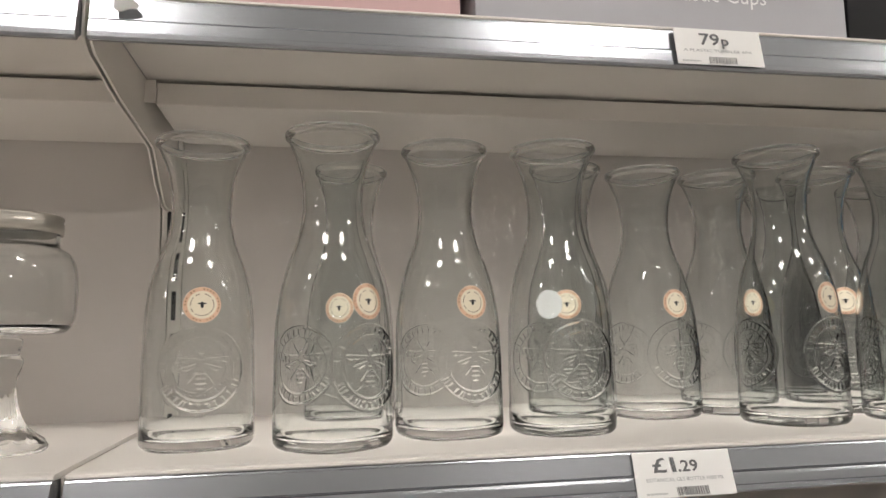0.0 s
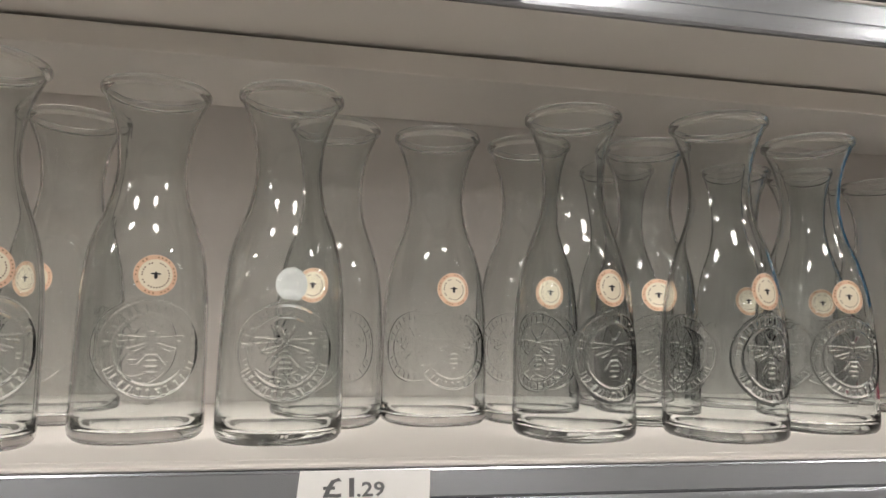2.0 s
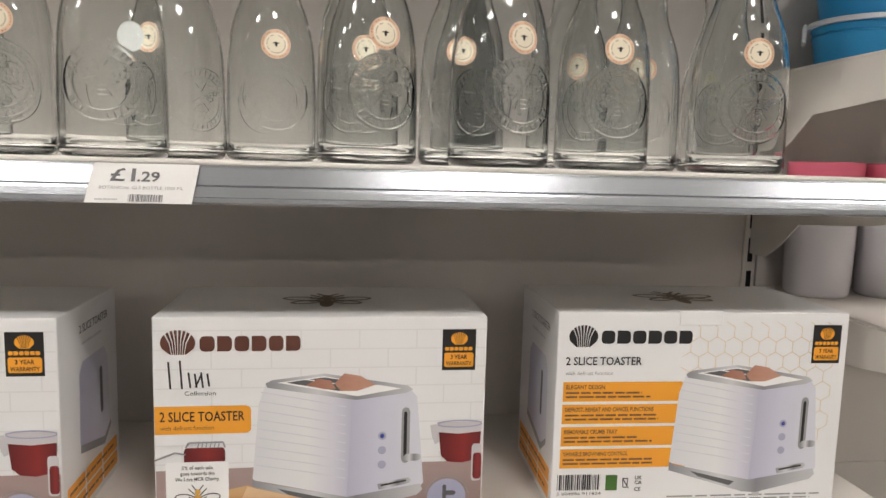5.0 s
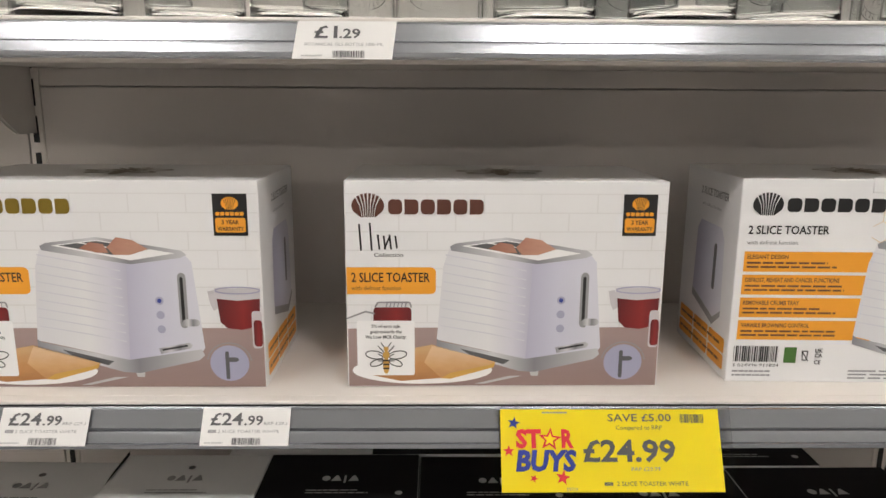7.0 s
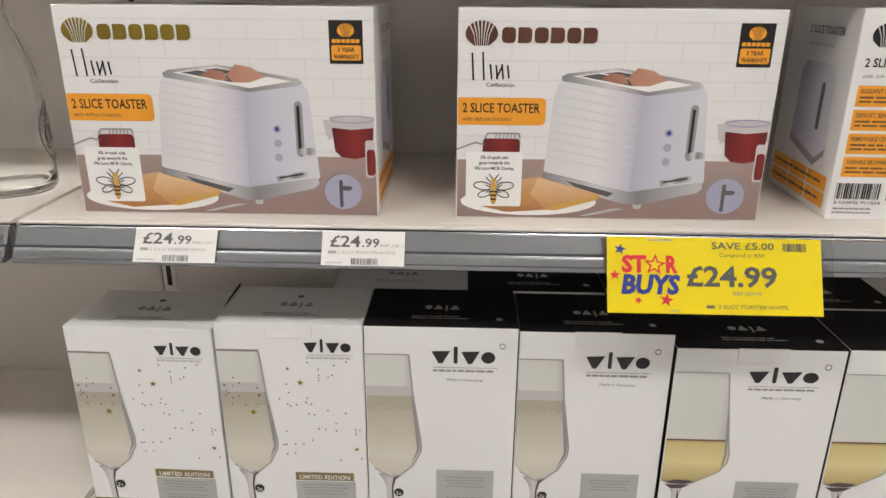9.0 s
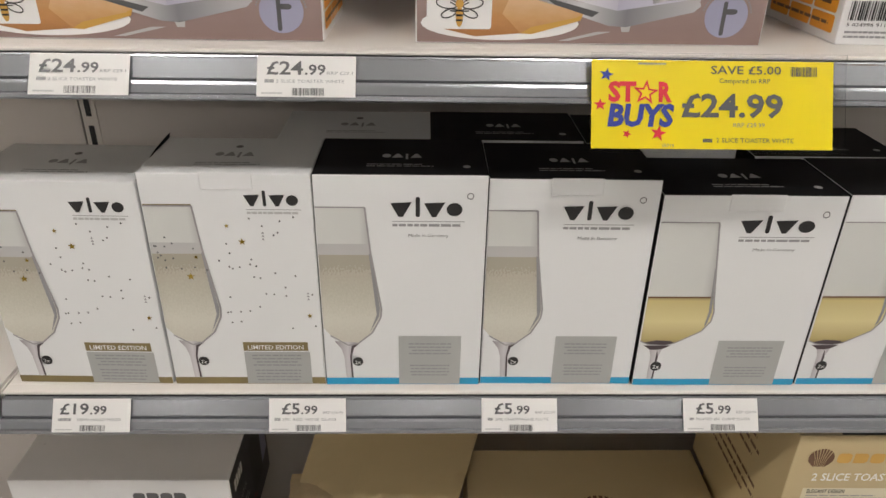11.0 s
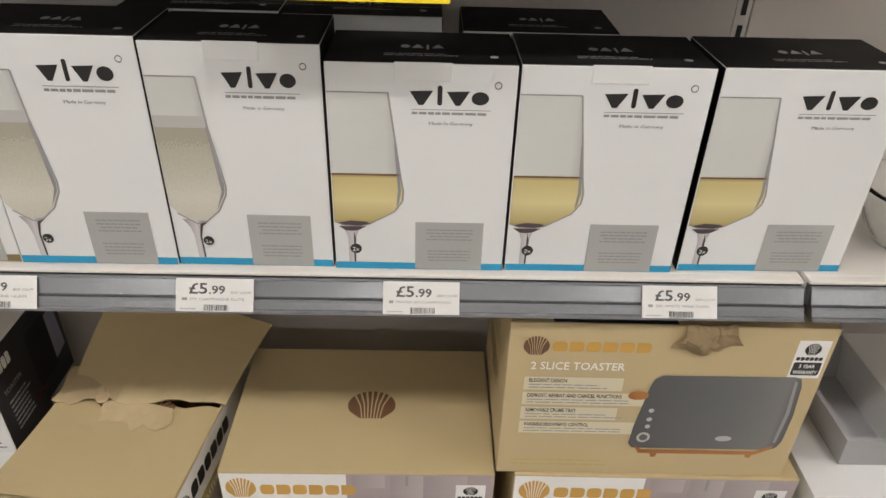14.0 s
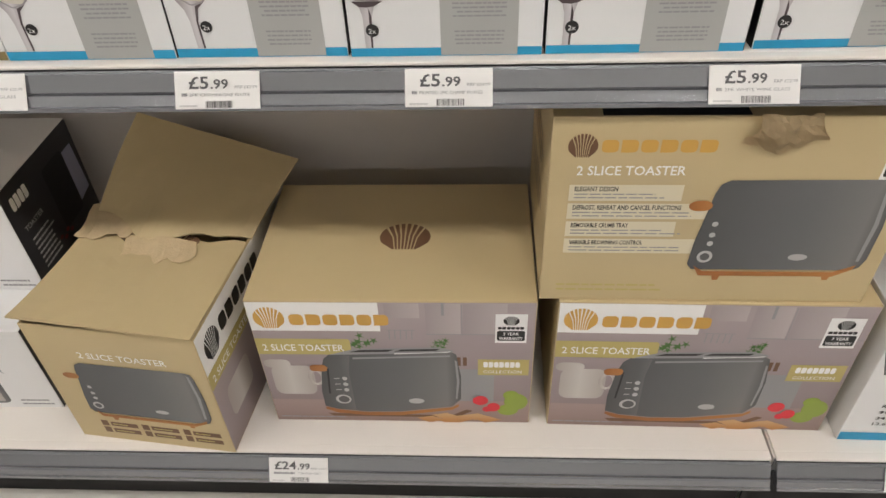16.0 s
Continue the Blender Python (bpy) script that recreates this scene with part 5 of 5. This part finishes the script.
    f.shapes("waffle_picture", [[(u, v), (u + 0.06, v - 0.02), (u + 0.11, v + 0.015), (u + 0.05, v + 0.045)] for u, v in ((0.56, 0.96), (0.62, 0.93), (0.68, 0.95), (0.74, 0.93), (0.78, 0.955), (0.64, 0.975))], TOAST, layer=5)
    f.shapes("apple_picture", [oval(0.945, 0.80, 0.045, 0.075, 22), oval(0.915, 0.875, 0.04, 0.05, 18), oval(0.925, 0.74, 0.03, 0.04, 14)], APPLE, layer=5)
    f.shapes("berry_picture", [oval(0.81, 0.79, 0.03, 0.042, 14), oval(0.86, 0.85, 0.026, 0.04, 12), oval(0.835, 0.87, 0.018, 0.025, 10)], RED, layer=6)
    lines(f, 0.02, 0.955, 0.29, 1, 0.02, 0.010, MGREY, layer=4)


def text_front(f, small=False):
    """The plain kraft face with the toaster and its text panels."""
    if small:
        f.text("2 SLICE TOASTER", 0.27, 0.235, 0.0115, WHITE, width=0.52, bold=0.01)
        grey_toaster_picture(f, 0.16, 0.28, 0.92, 0.78)
        for k in range(6):
            u, v = 0.18 + (k % 3) * 0.265, 0.82 + (k // 3) * 0.065
            f.shapes("feature_label", [rect(u + 0.06, v, u + 0.235, v + 0.04), rect(u, v - 0.008, u + 0.045, v + 0.045)], BROWN, layer=2)
            lines(f, u + 0.075, v + 0.015, u + 0.2, 1, 0.02, 0.010, KHAKI, layer=3, seed=k)
        return
    fan_mark(f, 0.085, 0.135, 0.04, 0.058, BROWN)
    brand_bar(f, 0.135, 0.105, 0.445, 0.165, AMBER)
    f.text("2 SLICE TOASTER", 0.075, 0.275, 0.0120, WHITE, width=0.295, bold=0.012)
    for k, tx in enumerate(("ELEGANT DESIGN", "DEFROST, REHEAT AND CANCEL FUNCTIONS", "REMOVABLE CRUMB TRAY", "VARIABLE BROWNING CONTROL")):
        v = 0.325 + k * 0.098
        f.shapes("cream_panel", [rect(0.06, v, 0.375 if k in (0, 2) else 0.46, v + 0.083)], CREAMPANEL, layer=2)
        f.text(tx, 0.075, v + 0.032, 0.0062, BLACK, width=(0.12, 0.305, 0.165, 0.215)[k], bold=0.02)
        lines(f, 0.075, v + 0.045, 0.42 if k != 0 else 0.36, 2, 0.018, 0.006, MGREY, layer=3, seed=k)
    lines(f, 0.05, 0.895, 0.38, 2, 0.03, 0.010, KHAKI, seed=7)
    grey_toaster_picture(f, 0.435, 0.30, 0.945, 0.85)
    badge(f, 0.885, 0.07, 0.985, 0.30, WHITE, BLACK, BLACK, WHITE)


CREAMPANEL = ink("pale_kraft_ink", (0.70, 0.64, 0.48))


def grey_box(m, w, d, h, face, label):
    bx, f, top, left, right = carton("toaster_box", m, w, d, h, KRAFT, label, "grey toaster boxes")
    if face == "kitchen":
        kitchen_front(f)
    else:
        text_front(f)
        for k, a in enumerate((0.0, 0.5)):
            lines(left, 0.2, 0.3 + a * 0.5, 0.8, 3, 0.06, 0.02, BROWN, seed=k)
    fan_mark(top, 0.53, 0.50, 0.095, 0.115, BROWN)
    return bx


grey_box(pose(0.091, -0.014, ZE), 0.371, 0.250, 0.249, "kitchen", "kraft toaster carton with a kitchen picture, closed lid")
grey_box(pose(0.488, -0.016, ZE, 0, 0, -0.8), 0.385, 0.250, 0.252, "kitchen", "kraft toaster carton with a kitchen picture, another box on it")
bk = grey_box(pose(0.463, -0.012, ZE + 0.2525, 0, 0, -0.6), 0.385, 0.250, 0.255, "text", "kraft toaster carton with text panels, torn lid, on another box")
# torn lid edge of the upper carton
rnd = random.Random(21)
bm = bmesh.new()
grid = []
for j in range(7):
    row = []
    for i in range(12):
        u, v = i / 11, j / 6
        side = 0.008 * math.sin(3.3 * v + 1) * (1 if i in (0, 11) else 0)
        row.append(bm.verts.new((0.196 + 0.072 * u + side * (1 - 2 * u), -0.003 - 0.010 * math.sin(math.pi * v) * (0.6 + 0.4 * math.sin(7 * u)) + rnd.uniform(-0.0015, 0.0015), 0.2585 - 0.046 * v * (1 - 0.35 * abs(2 * u - 0.9)) + rnd.uniform(-0.002, 0.002))))
    grid.append(row)
for a, b in zip(grid, grid[1:]):
    for i in range(11):
        bm.faces.new((a[i], a[i + 1], b[i + 1], b[i]))
bmesh.ops.solidify(bm, geom=bm.faces[:], thickness=0.001)
part("torn_flap", bm, KRAFTRAW, bk, "torn curled card edge")
# no real opening: a black slab on the closed top imitates its shade
part("dark_gap", cuboid(0.05, 0.002, 0.2545, 0.195, 0.09, 0.2558), SLOT, bk, "black slab standing for the shade under the open lid")


def card_sheet(at, nx, ny, thick):
    """A bent sheet of card with real thickness; at(u, v) gives its upper side."""
    bm = bmesh.new()
    top = [[bm.verts.new(at(i / nx, j / ny)) for i in range(nx + 1)] for j in range(ny + 1)]
    low = [[bm.verts.new(p.co - Vector((0, 0, thick))) for p in row] for row in top]
    for j in range(ny):
        for i in range(nx):
            bm.faces.new((top[j][i], top[j][i + 1], top[j + 1][i + 1], top[j + 1][i]))
            bm.faces.new((low[j][i], low[j + 1][i], low[j + 1][i + 1], low[j][i + 1]))
    ring = [(0, i) for i in range(nx)] + [(j, nx) for j in range(ny)] + [(ny, i) for i in range(nx, 0, -1)] + [(j, 0) for j in range(ny, 0, -1)]
    for (a, b), (c, d) in zip(ring, ring[1:] + ring[:1]):
        bm.faces.new((top[a][b], low[a][b], low[c][d], top[c][d]))
    return bm


def open_box(m):
    """The turned carton with its lid torn open and standing up at the back."""
    w, d, h = 0.236, 0.335, 0.238
    bx = thing("toaster_box", m, "kraft toaster carton standing askew, its lid torn and bent open", "box", "grey toaster boxes")
    t = 0.003
    part("front_panel", cuboid(0, 0, 0, w, t, h, 0.001), KRAFT, bx)
    part("rear_panel", cuboid(0, d - t, 0, w, d, h, 0.001), KRAFT, bx)
    part("side_panel", cuboid(0, t, 0, t, d - t, h, 0.001), KRAFT, bx)
    part("side_panel", cuboid(w - t, t, 0, w, d - t, h, 0.001), KRAFT, bx)
    part("base_panel", cuboid(t, t, 0.0005, w - t, d - t, t), KRAFT, bx)
    f = Face(bx, (0, 0, h), (1, 0, 0), (0, 0, -1), w, h)
    text_front(f, True)
    r = Face(bx, (w, 0, h), (0, 1, 0), (0, 0, -1), d, h)
    r.shapes("white_band", [rect(0.003, 0.01, 0.997, 0.34)], WHITE, layer=1)
    r.shapes("picture_band", [rect(0.003, 0.34, 0.997, 0.99)], KITCHEN, layer=1)
    fan_mark(r, 0.10, 0.17, 0.06, 0.10, BLACK)
    brand_bar(r, 0.18, 0.10, 0.60, 0.21, BLACK)
    r.shapes("khaki_label", [rect(0.003, 0.30, 0.45, 0.42)], KHAKI, layer=2)
    r.text("2 SLICE TOASTER", 0.03, 0.395, 0.0125, WHITE, width=0.38, bold=0.01)
    r.shapes("cup_picture", [round_rect(0.08, 0.55, 0.30, 0.80, 0.03, 0.06)], CUPP, layer=2)
    r.shapes("grey_body", [round_rect(0.42, 0.45, 0.95, 0.95, 0.05, 0.08)], GREYT, layer=2)
    # front lid, sagging a little, with a torn rear edge
    tear = (0.030, 0.026, 0.018, 0.006, -0.006, -0.022, -0.026, -0.020, -0.012, 0.004, 0.010, 0.008, 0.014, 0.018, 0.016)
    rnd = random.Random(9)

    def front_lid(u, v):
        y = -0.006 + v * (0.172 + tear[round(u * 14)])
        return (-0.004 + u * (w + 0.005), y, h + 0.0035 + 0.014 * (1 - 0.7 * u) * (1 - v) ** 2 + 0.004 * math.sin(math.pi * v) * math.sin(3 * u) + 0.006 * v * v * (1 - u) + rnd.uniform(-0.0004, 0.0004))
    part("front_flap", card_sheet(front_lid, 14, 10, 0.0022), KRAFT, bx, "bent kraft lid flap with a torn edge")

    def rear_lid(u, v):
        low = (tear[round(u * 14)] * 0.7) * (1 - v) ** 3
        return (0.002 + u * (w + 0.004) + 0.030 * v, 0.178 + low + v * 0.155, h + 0.010 + 0.052 * v - 0.016 * v * v + 0.066 * (1 - u) * v + 0.006 * math.sin(4 * u) * (1 - v) + rnd.uniform(-0.0006, 0.0006))
    part("rear_flap", card_sheet(rear_lid, 14, 8, 0.0022), KRAFT, bx, "raised kraft lid flap")

    def torn_strip(x0, x1, y0, y1, lift, seed):
        rr = random.Random(seed)
        jag = [rr.uniform(-0.006, 0.006) for _ in range(11)]

        def at(u, v):
            return (x0 + (x1 - x0) * u + 0.004 * math.sin(5 * v), y0 + (y1 - y0) * v + jag[round(u * 10)] * (1 - v), h + lift + 0.010 * math.sin(2.2 * u + 0.6) * v - 0.004 * (1 - v) * math.sin(6 * u))
        return card_sheet(at, 10, 4, 0.0010)
    part("torn_card", torn_strip(0.072, 0.176, 0.126, 0.166, 0.0075, 3), KRAFTRAW, bx, "pale torn card layer")
    part("torn_card", torn_strip(-0.008, 0.072, 0.160, 0.222, 0.014, 4), KRAFTRAW, bx, "pale torn card layer")
    tf = Face(bx, (0, 0.175, h + 0.0055), (1, 0, 0), (0, -1, 0), w, 0.175)
    fan_mark(tf, 0.60, 0.02, 0.13, 0.08, BROWN, layer=4)
    return bx


open_box(pose(-0.192, -0.045, ZE, 0, 0, -6.6))


# ---- neighbours on the bottom shelf ----
def black_white_box(m, label):
    w, d, h = 0.30, 0.20, 0.170
    bx, f, top, left, right = carton("toaster_box", m, w, d, h, WHITECARD, label, "pale toaster boxes")
    brand_bar(f, 0.55, 0.14, 0.80, 0.24, DGREY, 4)
    lines(f, 0.58, 0.27, 0.80, 1, 0.02, 0.02, MGREY)
    f.text("2 SLICE", 0.68, 0.42, 0.0048, MGREY, align="c", width=0.14)
    f.text("TOASTER", 0.68, 0.52, 0.0085, MGREY, align="c", width=0.26)
    f.shapes("toaster_photo", [round_rect(0.30, 0.55, 0.75, 0.93, 0.04, 0.05)], GREYT, layer=2)
    f.shapes("toaster_photo_light", [rect(0.56, 0.60, 0.72, 0.90)], CUPP, layer=3)
    lines(f, 0.80, 0.88, 0.98, 2, 0.05, 0.02, MGREY, seed=6)
    right.shapes("dark_side", [rect(0.003, 0.005, 0.997, 0.995)], ink("charcoal_print", (0.035, 0.035, 0.04)), layer=1)
    brand_bar(right, 0.08, 0.12, 0.30, 0.24, WHITE, 4)
    right.text("TOASTER", 0.10, 0.46, 0.0085, LGREY, width=0.24)
    lines(right, 0.12, 0.55, 0.42, 7, 0.05, 0.018, LGREY, seed=2)
    right.shapes("black_toaster", [round_rect(0.50, 0.18, 0.80, 0.80, 0.04, 0.05)], BLACK, layer=2)
    right.shapes("toaster_gloss", [[(0.80, 0.22), (0.94, 0.22), (0.96, 0.70), (0.80, 0.74)]], LILAC, layer=2)
    right.shapes("rose_print", [oval(0.4 + 0.05 * k, 0.80 + 0.04 * (k % 2), 0.025, 0.02, 8) for k in range(4)], TEA, layer=2)
    return bx


black_white_box(pose(-0.544, 0.0, ZE, 0, 0, 0.5), "white toaster carton with a charcoal side, under another")
black_white_box(pose(-0.542, 0.085, ZE + 0.1705, 0, 0, 0.0), "white toaster carton with a charcoal side, on another")


def dish_box():
    w, d, h = 0.36, 0.24, 0.235
    bx, f, top, left, right = carton("dish_box", pose(0.892, -0.035, ZE, 0, 0, -1), w, d, h, WHITECARD, "white baking dish carton with a pasta picture and blue foot", "glass dish boxes")
    f.shapes("foot_band", [rect(0.003, 0.925, 0.997, 0.998)], BLUE, layer=2)
    f.shapes("dish_picture", [[(0.0, 0.20), (0.55, 0.16), (0.52, 0.36), (0.04, 0.40)]], DGREY, layer=2)
    f.shapes("pasta_picture", [[(0.02, 0.19), (0.05, 0.10), (0.30, 0.06), (0.52, 0.10), (0.55, 0.17), (0.30, 0.24)]], FOOD, layer=3)
    for k in range(4):
        f.shapes("olive_picture", [oval(0.12 + 0.09 * k, 0.13 + 0.03 * (k % 2), 0.016, 0.02, 10)], BLACK, layer=4)
    for k, tx in enumerate(("AUFLAUFFORM", "RECTANGULAR DISH", "ФОРМА ДЛЯ ЗАПЕКАНИЯ", "34,5 CM • 2,5L", "13.6\" • 2.64 US QT")):
        f.text(tx, 0.10, 0.63 + k * 0.055, 0.0062, BLACK, width=(0.21, 0.26, 0.32, 0.23, 0.26)[k], bold=0.01)
    up = thing("glass_dish", pose(0.93, 0.0, ZE + 0.2355), "grey tinted glass baking dish in a card sleeve on a carton", "dish", "glass dish boxes")
    bm = bmesh.new()
    lo = [(0.02, 0.02), (0.30, 0.02), (0.30, 0.20), (0.02, 0.20)]
    hi = [(0.0, 0.0), (0.32, 0.0), (0.32, 0.22), (0.0, 0.22)]
    rings = [[bm.verts.new((x, y, z)) for x, y in r] for r, z in ((lo, 0.0), (hi, 0.07))]
    ins = [[bm.verts.new((x + (0.006 if x < 0.15 else -0.006), y + (0.006 if y < 0.1 else -0.006), z)) for x, y in r] for r, z in ((hi, 0.07), (lo, 0.006))]
    seq = rings + ins
    for a, b in zip(seq, seq[1:]):
        for i in range(4):
            bm.faces.new((a[i], a[(i + 1) % 4], b[(i + 1) % 4], b[i]))
    bm.faces.new(rings[0][::-1])
    bm.faces.new(ins[1])
    bmesh.ops.recalc_face_normals(bm, faces=bm.faces)
    part("dish", bm, surface("grey_glazed_dish", (0.40, 0.40, 0.41), 0.2), up)
    part("sleeve", cuboid(0.10, -0.003, -0.0, 0.26, 0.223, 0.0735, 0.001), WHITECARD, up, "white card sleeve with a blue edge")
    sf = Face(up, (0.10, -0.0032, 0.0735), (1, 0, 0), (0, 0, -1), 0.16, 0.07)
    sf.shapes("blue_edge", [rect(0.0, 0.0, 1, 0.12)], BLUE, layer=1)
    sf.text("RECTANGULAR", 0.1, 0.72, 0.0052, BLACK, width=0.4)


dish_box()


# ---- neighbours on the upper shelves ----
def food_tub(x, y, z, turn):
    tb = thing("food_tub", pose(x, y, z, 0, 0, turn), "round bright blue plastic food tub with a pale clip lid", "food tub", "stacked blue food tubs")
    part("tub", lathe([(0, 0), (0.062, 0), (0.066, 0.004), (0.072, 0.046), (0.074, 0.050), (0.070, 0.050), (0.064, 0.006), (0, 0.005)], 48), BLUEPL, tb, smooth=True)
    part("tub_band", lathe([(0.0712, 0.038), (0.0727, 0.039), (0.0727, 0.0405), (0.0712, 0.0415)], 48, closed=True), BLUEPL, tb, smooth=True)
    part("lid", lathe([(0, 0.0545), (0.066, 0.0545), (0.0665, 0.057), (0.0775, 0.057), (0.079, 0.0545), (0.079, 0.0505), (0.0755, 0.0502), (0, 0.0502)], 48), GREYPL, tb, "pale blue-grey lid", smooth=False)
    for a in (-90, 90):
        bm = cuboid(-0.017, -0.0835, 0.032, 0.017, -0.0785, 0.0572, 0.002, 2)
        bmesh.ops.rotate(bm, verts=bm.verts, cent=(0, 0, 0), matrix=Matrix.Rotation(radians(a - 30), 3, "Z"))
        part("clip", bm, GREYPL, tb, "pale clip")
    return tb


for k in range(3):
    food_tub(0.886 + 0.002 * k, 0.246, 1.6275 + k * 0.0576, 20 * k)
    food_tub(1.055 - 0.003 * k, 0.225, 1.6275 + k * 0.0576, 35 * k)


def mug(x, y, turn):
    mg = thing("mug", pose(x, y, 1.3135, 0, 0, turn) @ Matrix.Diagonal((1, 1, 1.37, 1)), "tall white mug with a pink rim and a small printed figure", "mug", "pink-rimmed mugs")
    o = [(0.0, 0.0), (0.040, 0.0), (0.043, 0.004), (0.0475, 0.108)]
    i = [(0.0435, 0.108), (0.039, 0.008), (0.0, 0.007)]
    part("body", lathe(o + [(0.0476, 0.1085), (0.0435, 0.1085)] + i, 44), CERAMIC, mg, smooth=True)
    part("rim_band", lathe([(0.0477, 0.1088), (0.0490, 0.134), (0.0486, 0.1365), (0.0462, 0.1365), (0.0440, 0.1088)], 44, closed=True), PINKPL, mg, "pink band", smooth=True)
    pts = [(0.043 + 0.028 * math.sin(math.pi * t / 10), 0.030 + 0.062 * t / 10) for t in range(11)]
    bm = bmesh.new()
    rings = [[bm.verts.new((px + 0.006 * math.cos(a), 0.006 * math.sin(a), pz + 0.003 * math.sin(2 * a))) for a in [2 * math.pi * q / 8 for q in range(8)]] for px, pz in pts]
    for a, b in zip(rings, rings[1:]):
        for q in range(8):
            bm.faces.new((a[q], a[(q + 1) % 8], b[(q + 1) % 8], b[q]))
    bmesh.ops.recalc_face_normals(bm, faces=bm.faces)
    part("handle", bm, PINKPL, mg, "pink handle", smooth=True)
    bm = bmesh.new()
    for a0, z0, ra, rz in ((-100, 0.074, 0.012, 0.012), (-106, 0.055, 0.004, 0.008), (-95, 0.055, 0.004, 0.008), (-100, 0.092, 0.008, 0.008)):
        vs = []
        for q in range(14):
            t = 2 * math.pi * q / 14
            ang, z = radians(a0) + ra * math.cos(t) / 0.045, z0 + rz * math.sin(t)
            r = 0.0436 + (0.0475 - 0.043) * z / 0.108 + 0.0006
            vs.append(bm.verts.new((r * math.cos(ang), r * math.sin(ang), z)))
        bm.faces.new(vs)
    part("printed_figure", bm, BLACK, mg, "small dark printed shape")
    return mg


mug(0.860, 0.278, 60)
mug(0.965, 0.268, 55)
mug(1.075, 0.255, 55)


def glass_bowl():
    bw = thing("glass_bowl", pose(0.965, 0.085, ZD + 0.0004), "clear round glass bowl on the shelf", "bowl")
    o = smooth_line([(0.0, 0.0), (0.040, 0.0), (0.055, 0.012), (0.070, 0.040), (0.082, 0.075)], 5)
    part("bowl", lathe(o + [(0.0835, 0.0765), (0.0805, 0.0765)] + [(max(0, r - 0.003), z + 0.003) for r, z in o[::-1]], 48), JARGLASS, bw, smooth=True)


glass_bowl()

# cartons of plastic cups on the upper shelf
bx, f, t_, l_, r_ = carton("cup_box", pose(-0.128, 0.012, ZA), 0.372, 0.25, 0.16, GREYCARD, "silver-grey carton of plastic cups", "cup boxes")
f.text("Plastic Cups", 0.50, 0.80, 0.016, WHITE, width=0.27)
carton("cup_box", pose(-0.430, 0.010, ZA), 0.288, 0.25, 0.16, PINKCARD, "dusty pink carton of plastic cups", "cup boxes")
carton("cup_box", pose(0.262, 0.03, ZA), 0.30, 0.25, 0.16, BLACKCARD, "dark carton of plastic cups", "cup boxes")
carton("cup_box", pose(-0.80, 0.02, ZA), 0.33, 0.25, 0.16, GREYCARD, "silver-grey carton of plastic cups", "cup boxes")


def residue(x, z, w, h, seed, steep):
    """Torn remains of an old label on a rail."""
    rnd = random.Random(seed)
    d = Vector((0, -0.006, -0.036)).normalized() if steep else SLOPE
    rs = thing("label_scrap", pose(x, -0.0062, z - 0.006), "torn scrap of an old paper label on a rail", "label scrap", "old label scraps")
    n = d.cross(Vector((1, 0, 0)))
    bm = bmesh.new()
    ring = []
    for k in range(14):
        a = 2 * math.pi * k / 14
        q = rnd.uniform(0.6, 1.0)
        ring.append(Vector((w * 0.5 * q * math.cos(a), 0, 0)) + d * (h * 0.5 + h * 0.5 * q * math.sin(a)) + n * 0.0014)
    f = bm.faces.new([bm.verts.new(p) for p in ring])
    bmesh.ops.solidify(bm, geom=[f], thickness=0.0003)
    part("paper", bm, PAPER, rs)


residue(-0.415, ZA, 0.022, 0.016, 2, True)
residue(0.30, ZA, 0.014, 0.007, 5, True)
residue(-0.47, ZC, 0.03, 0.026, 8, False)
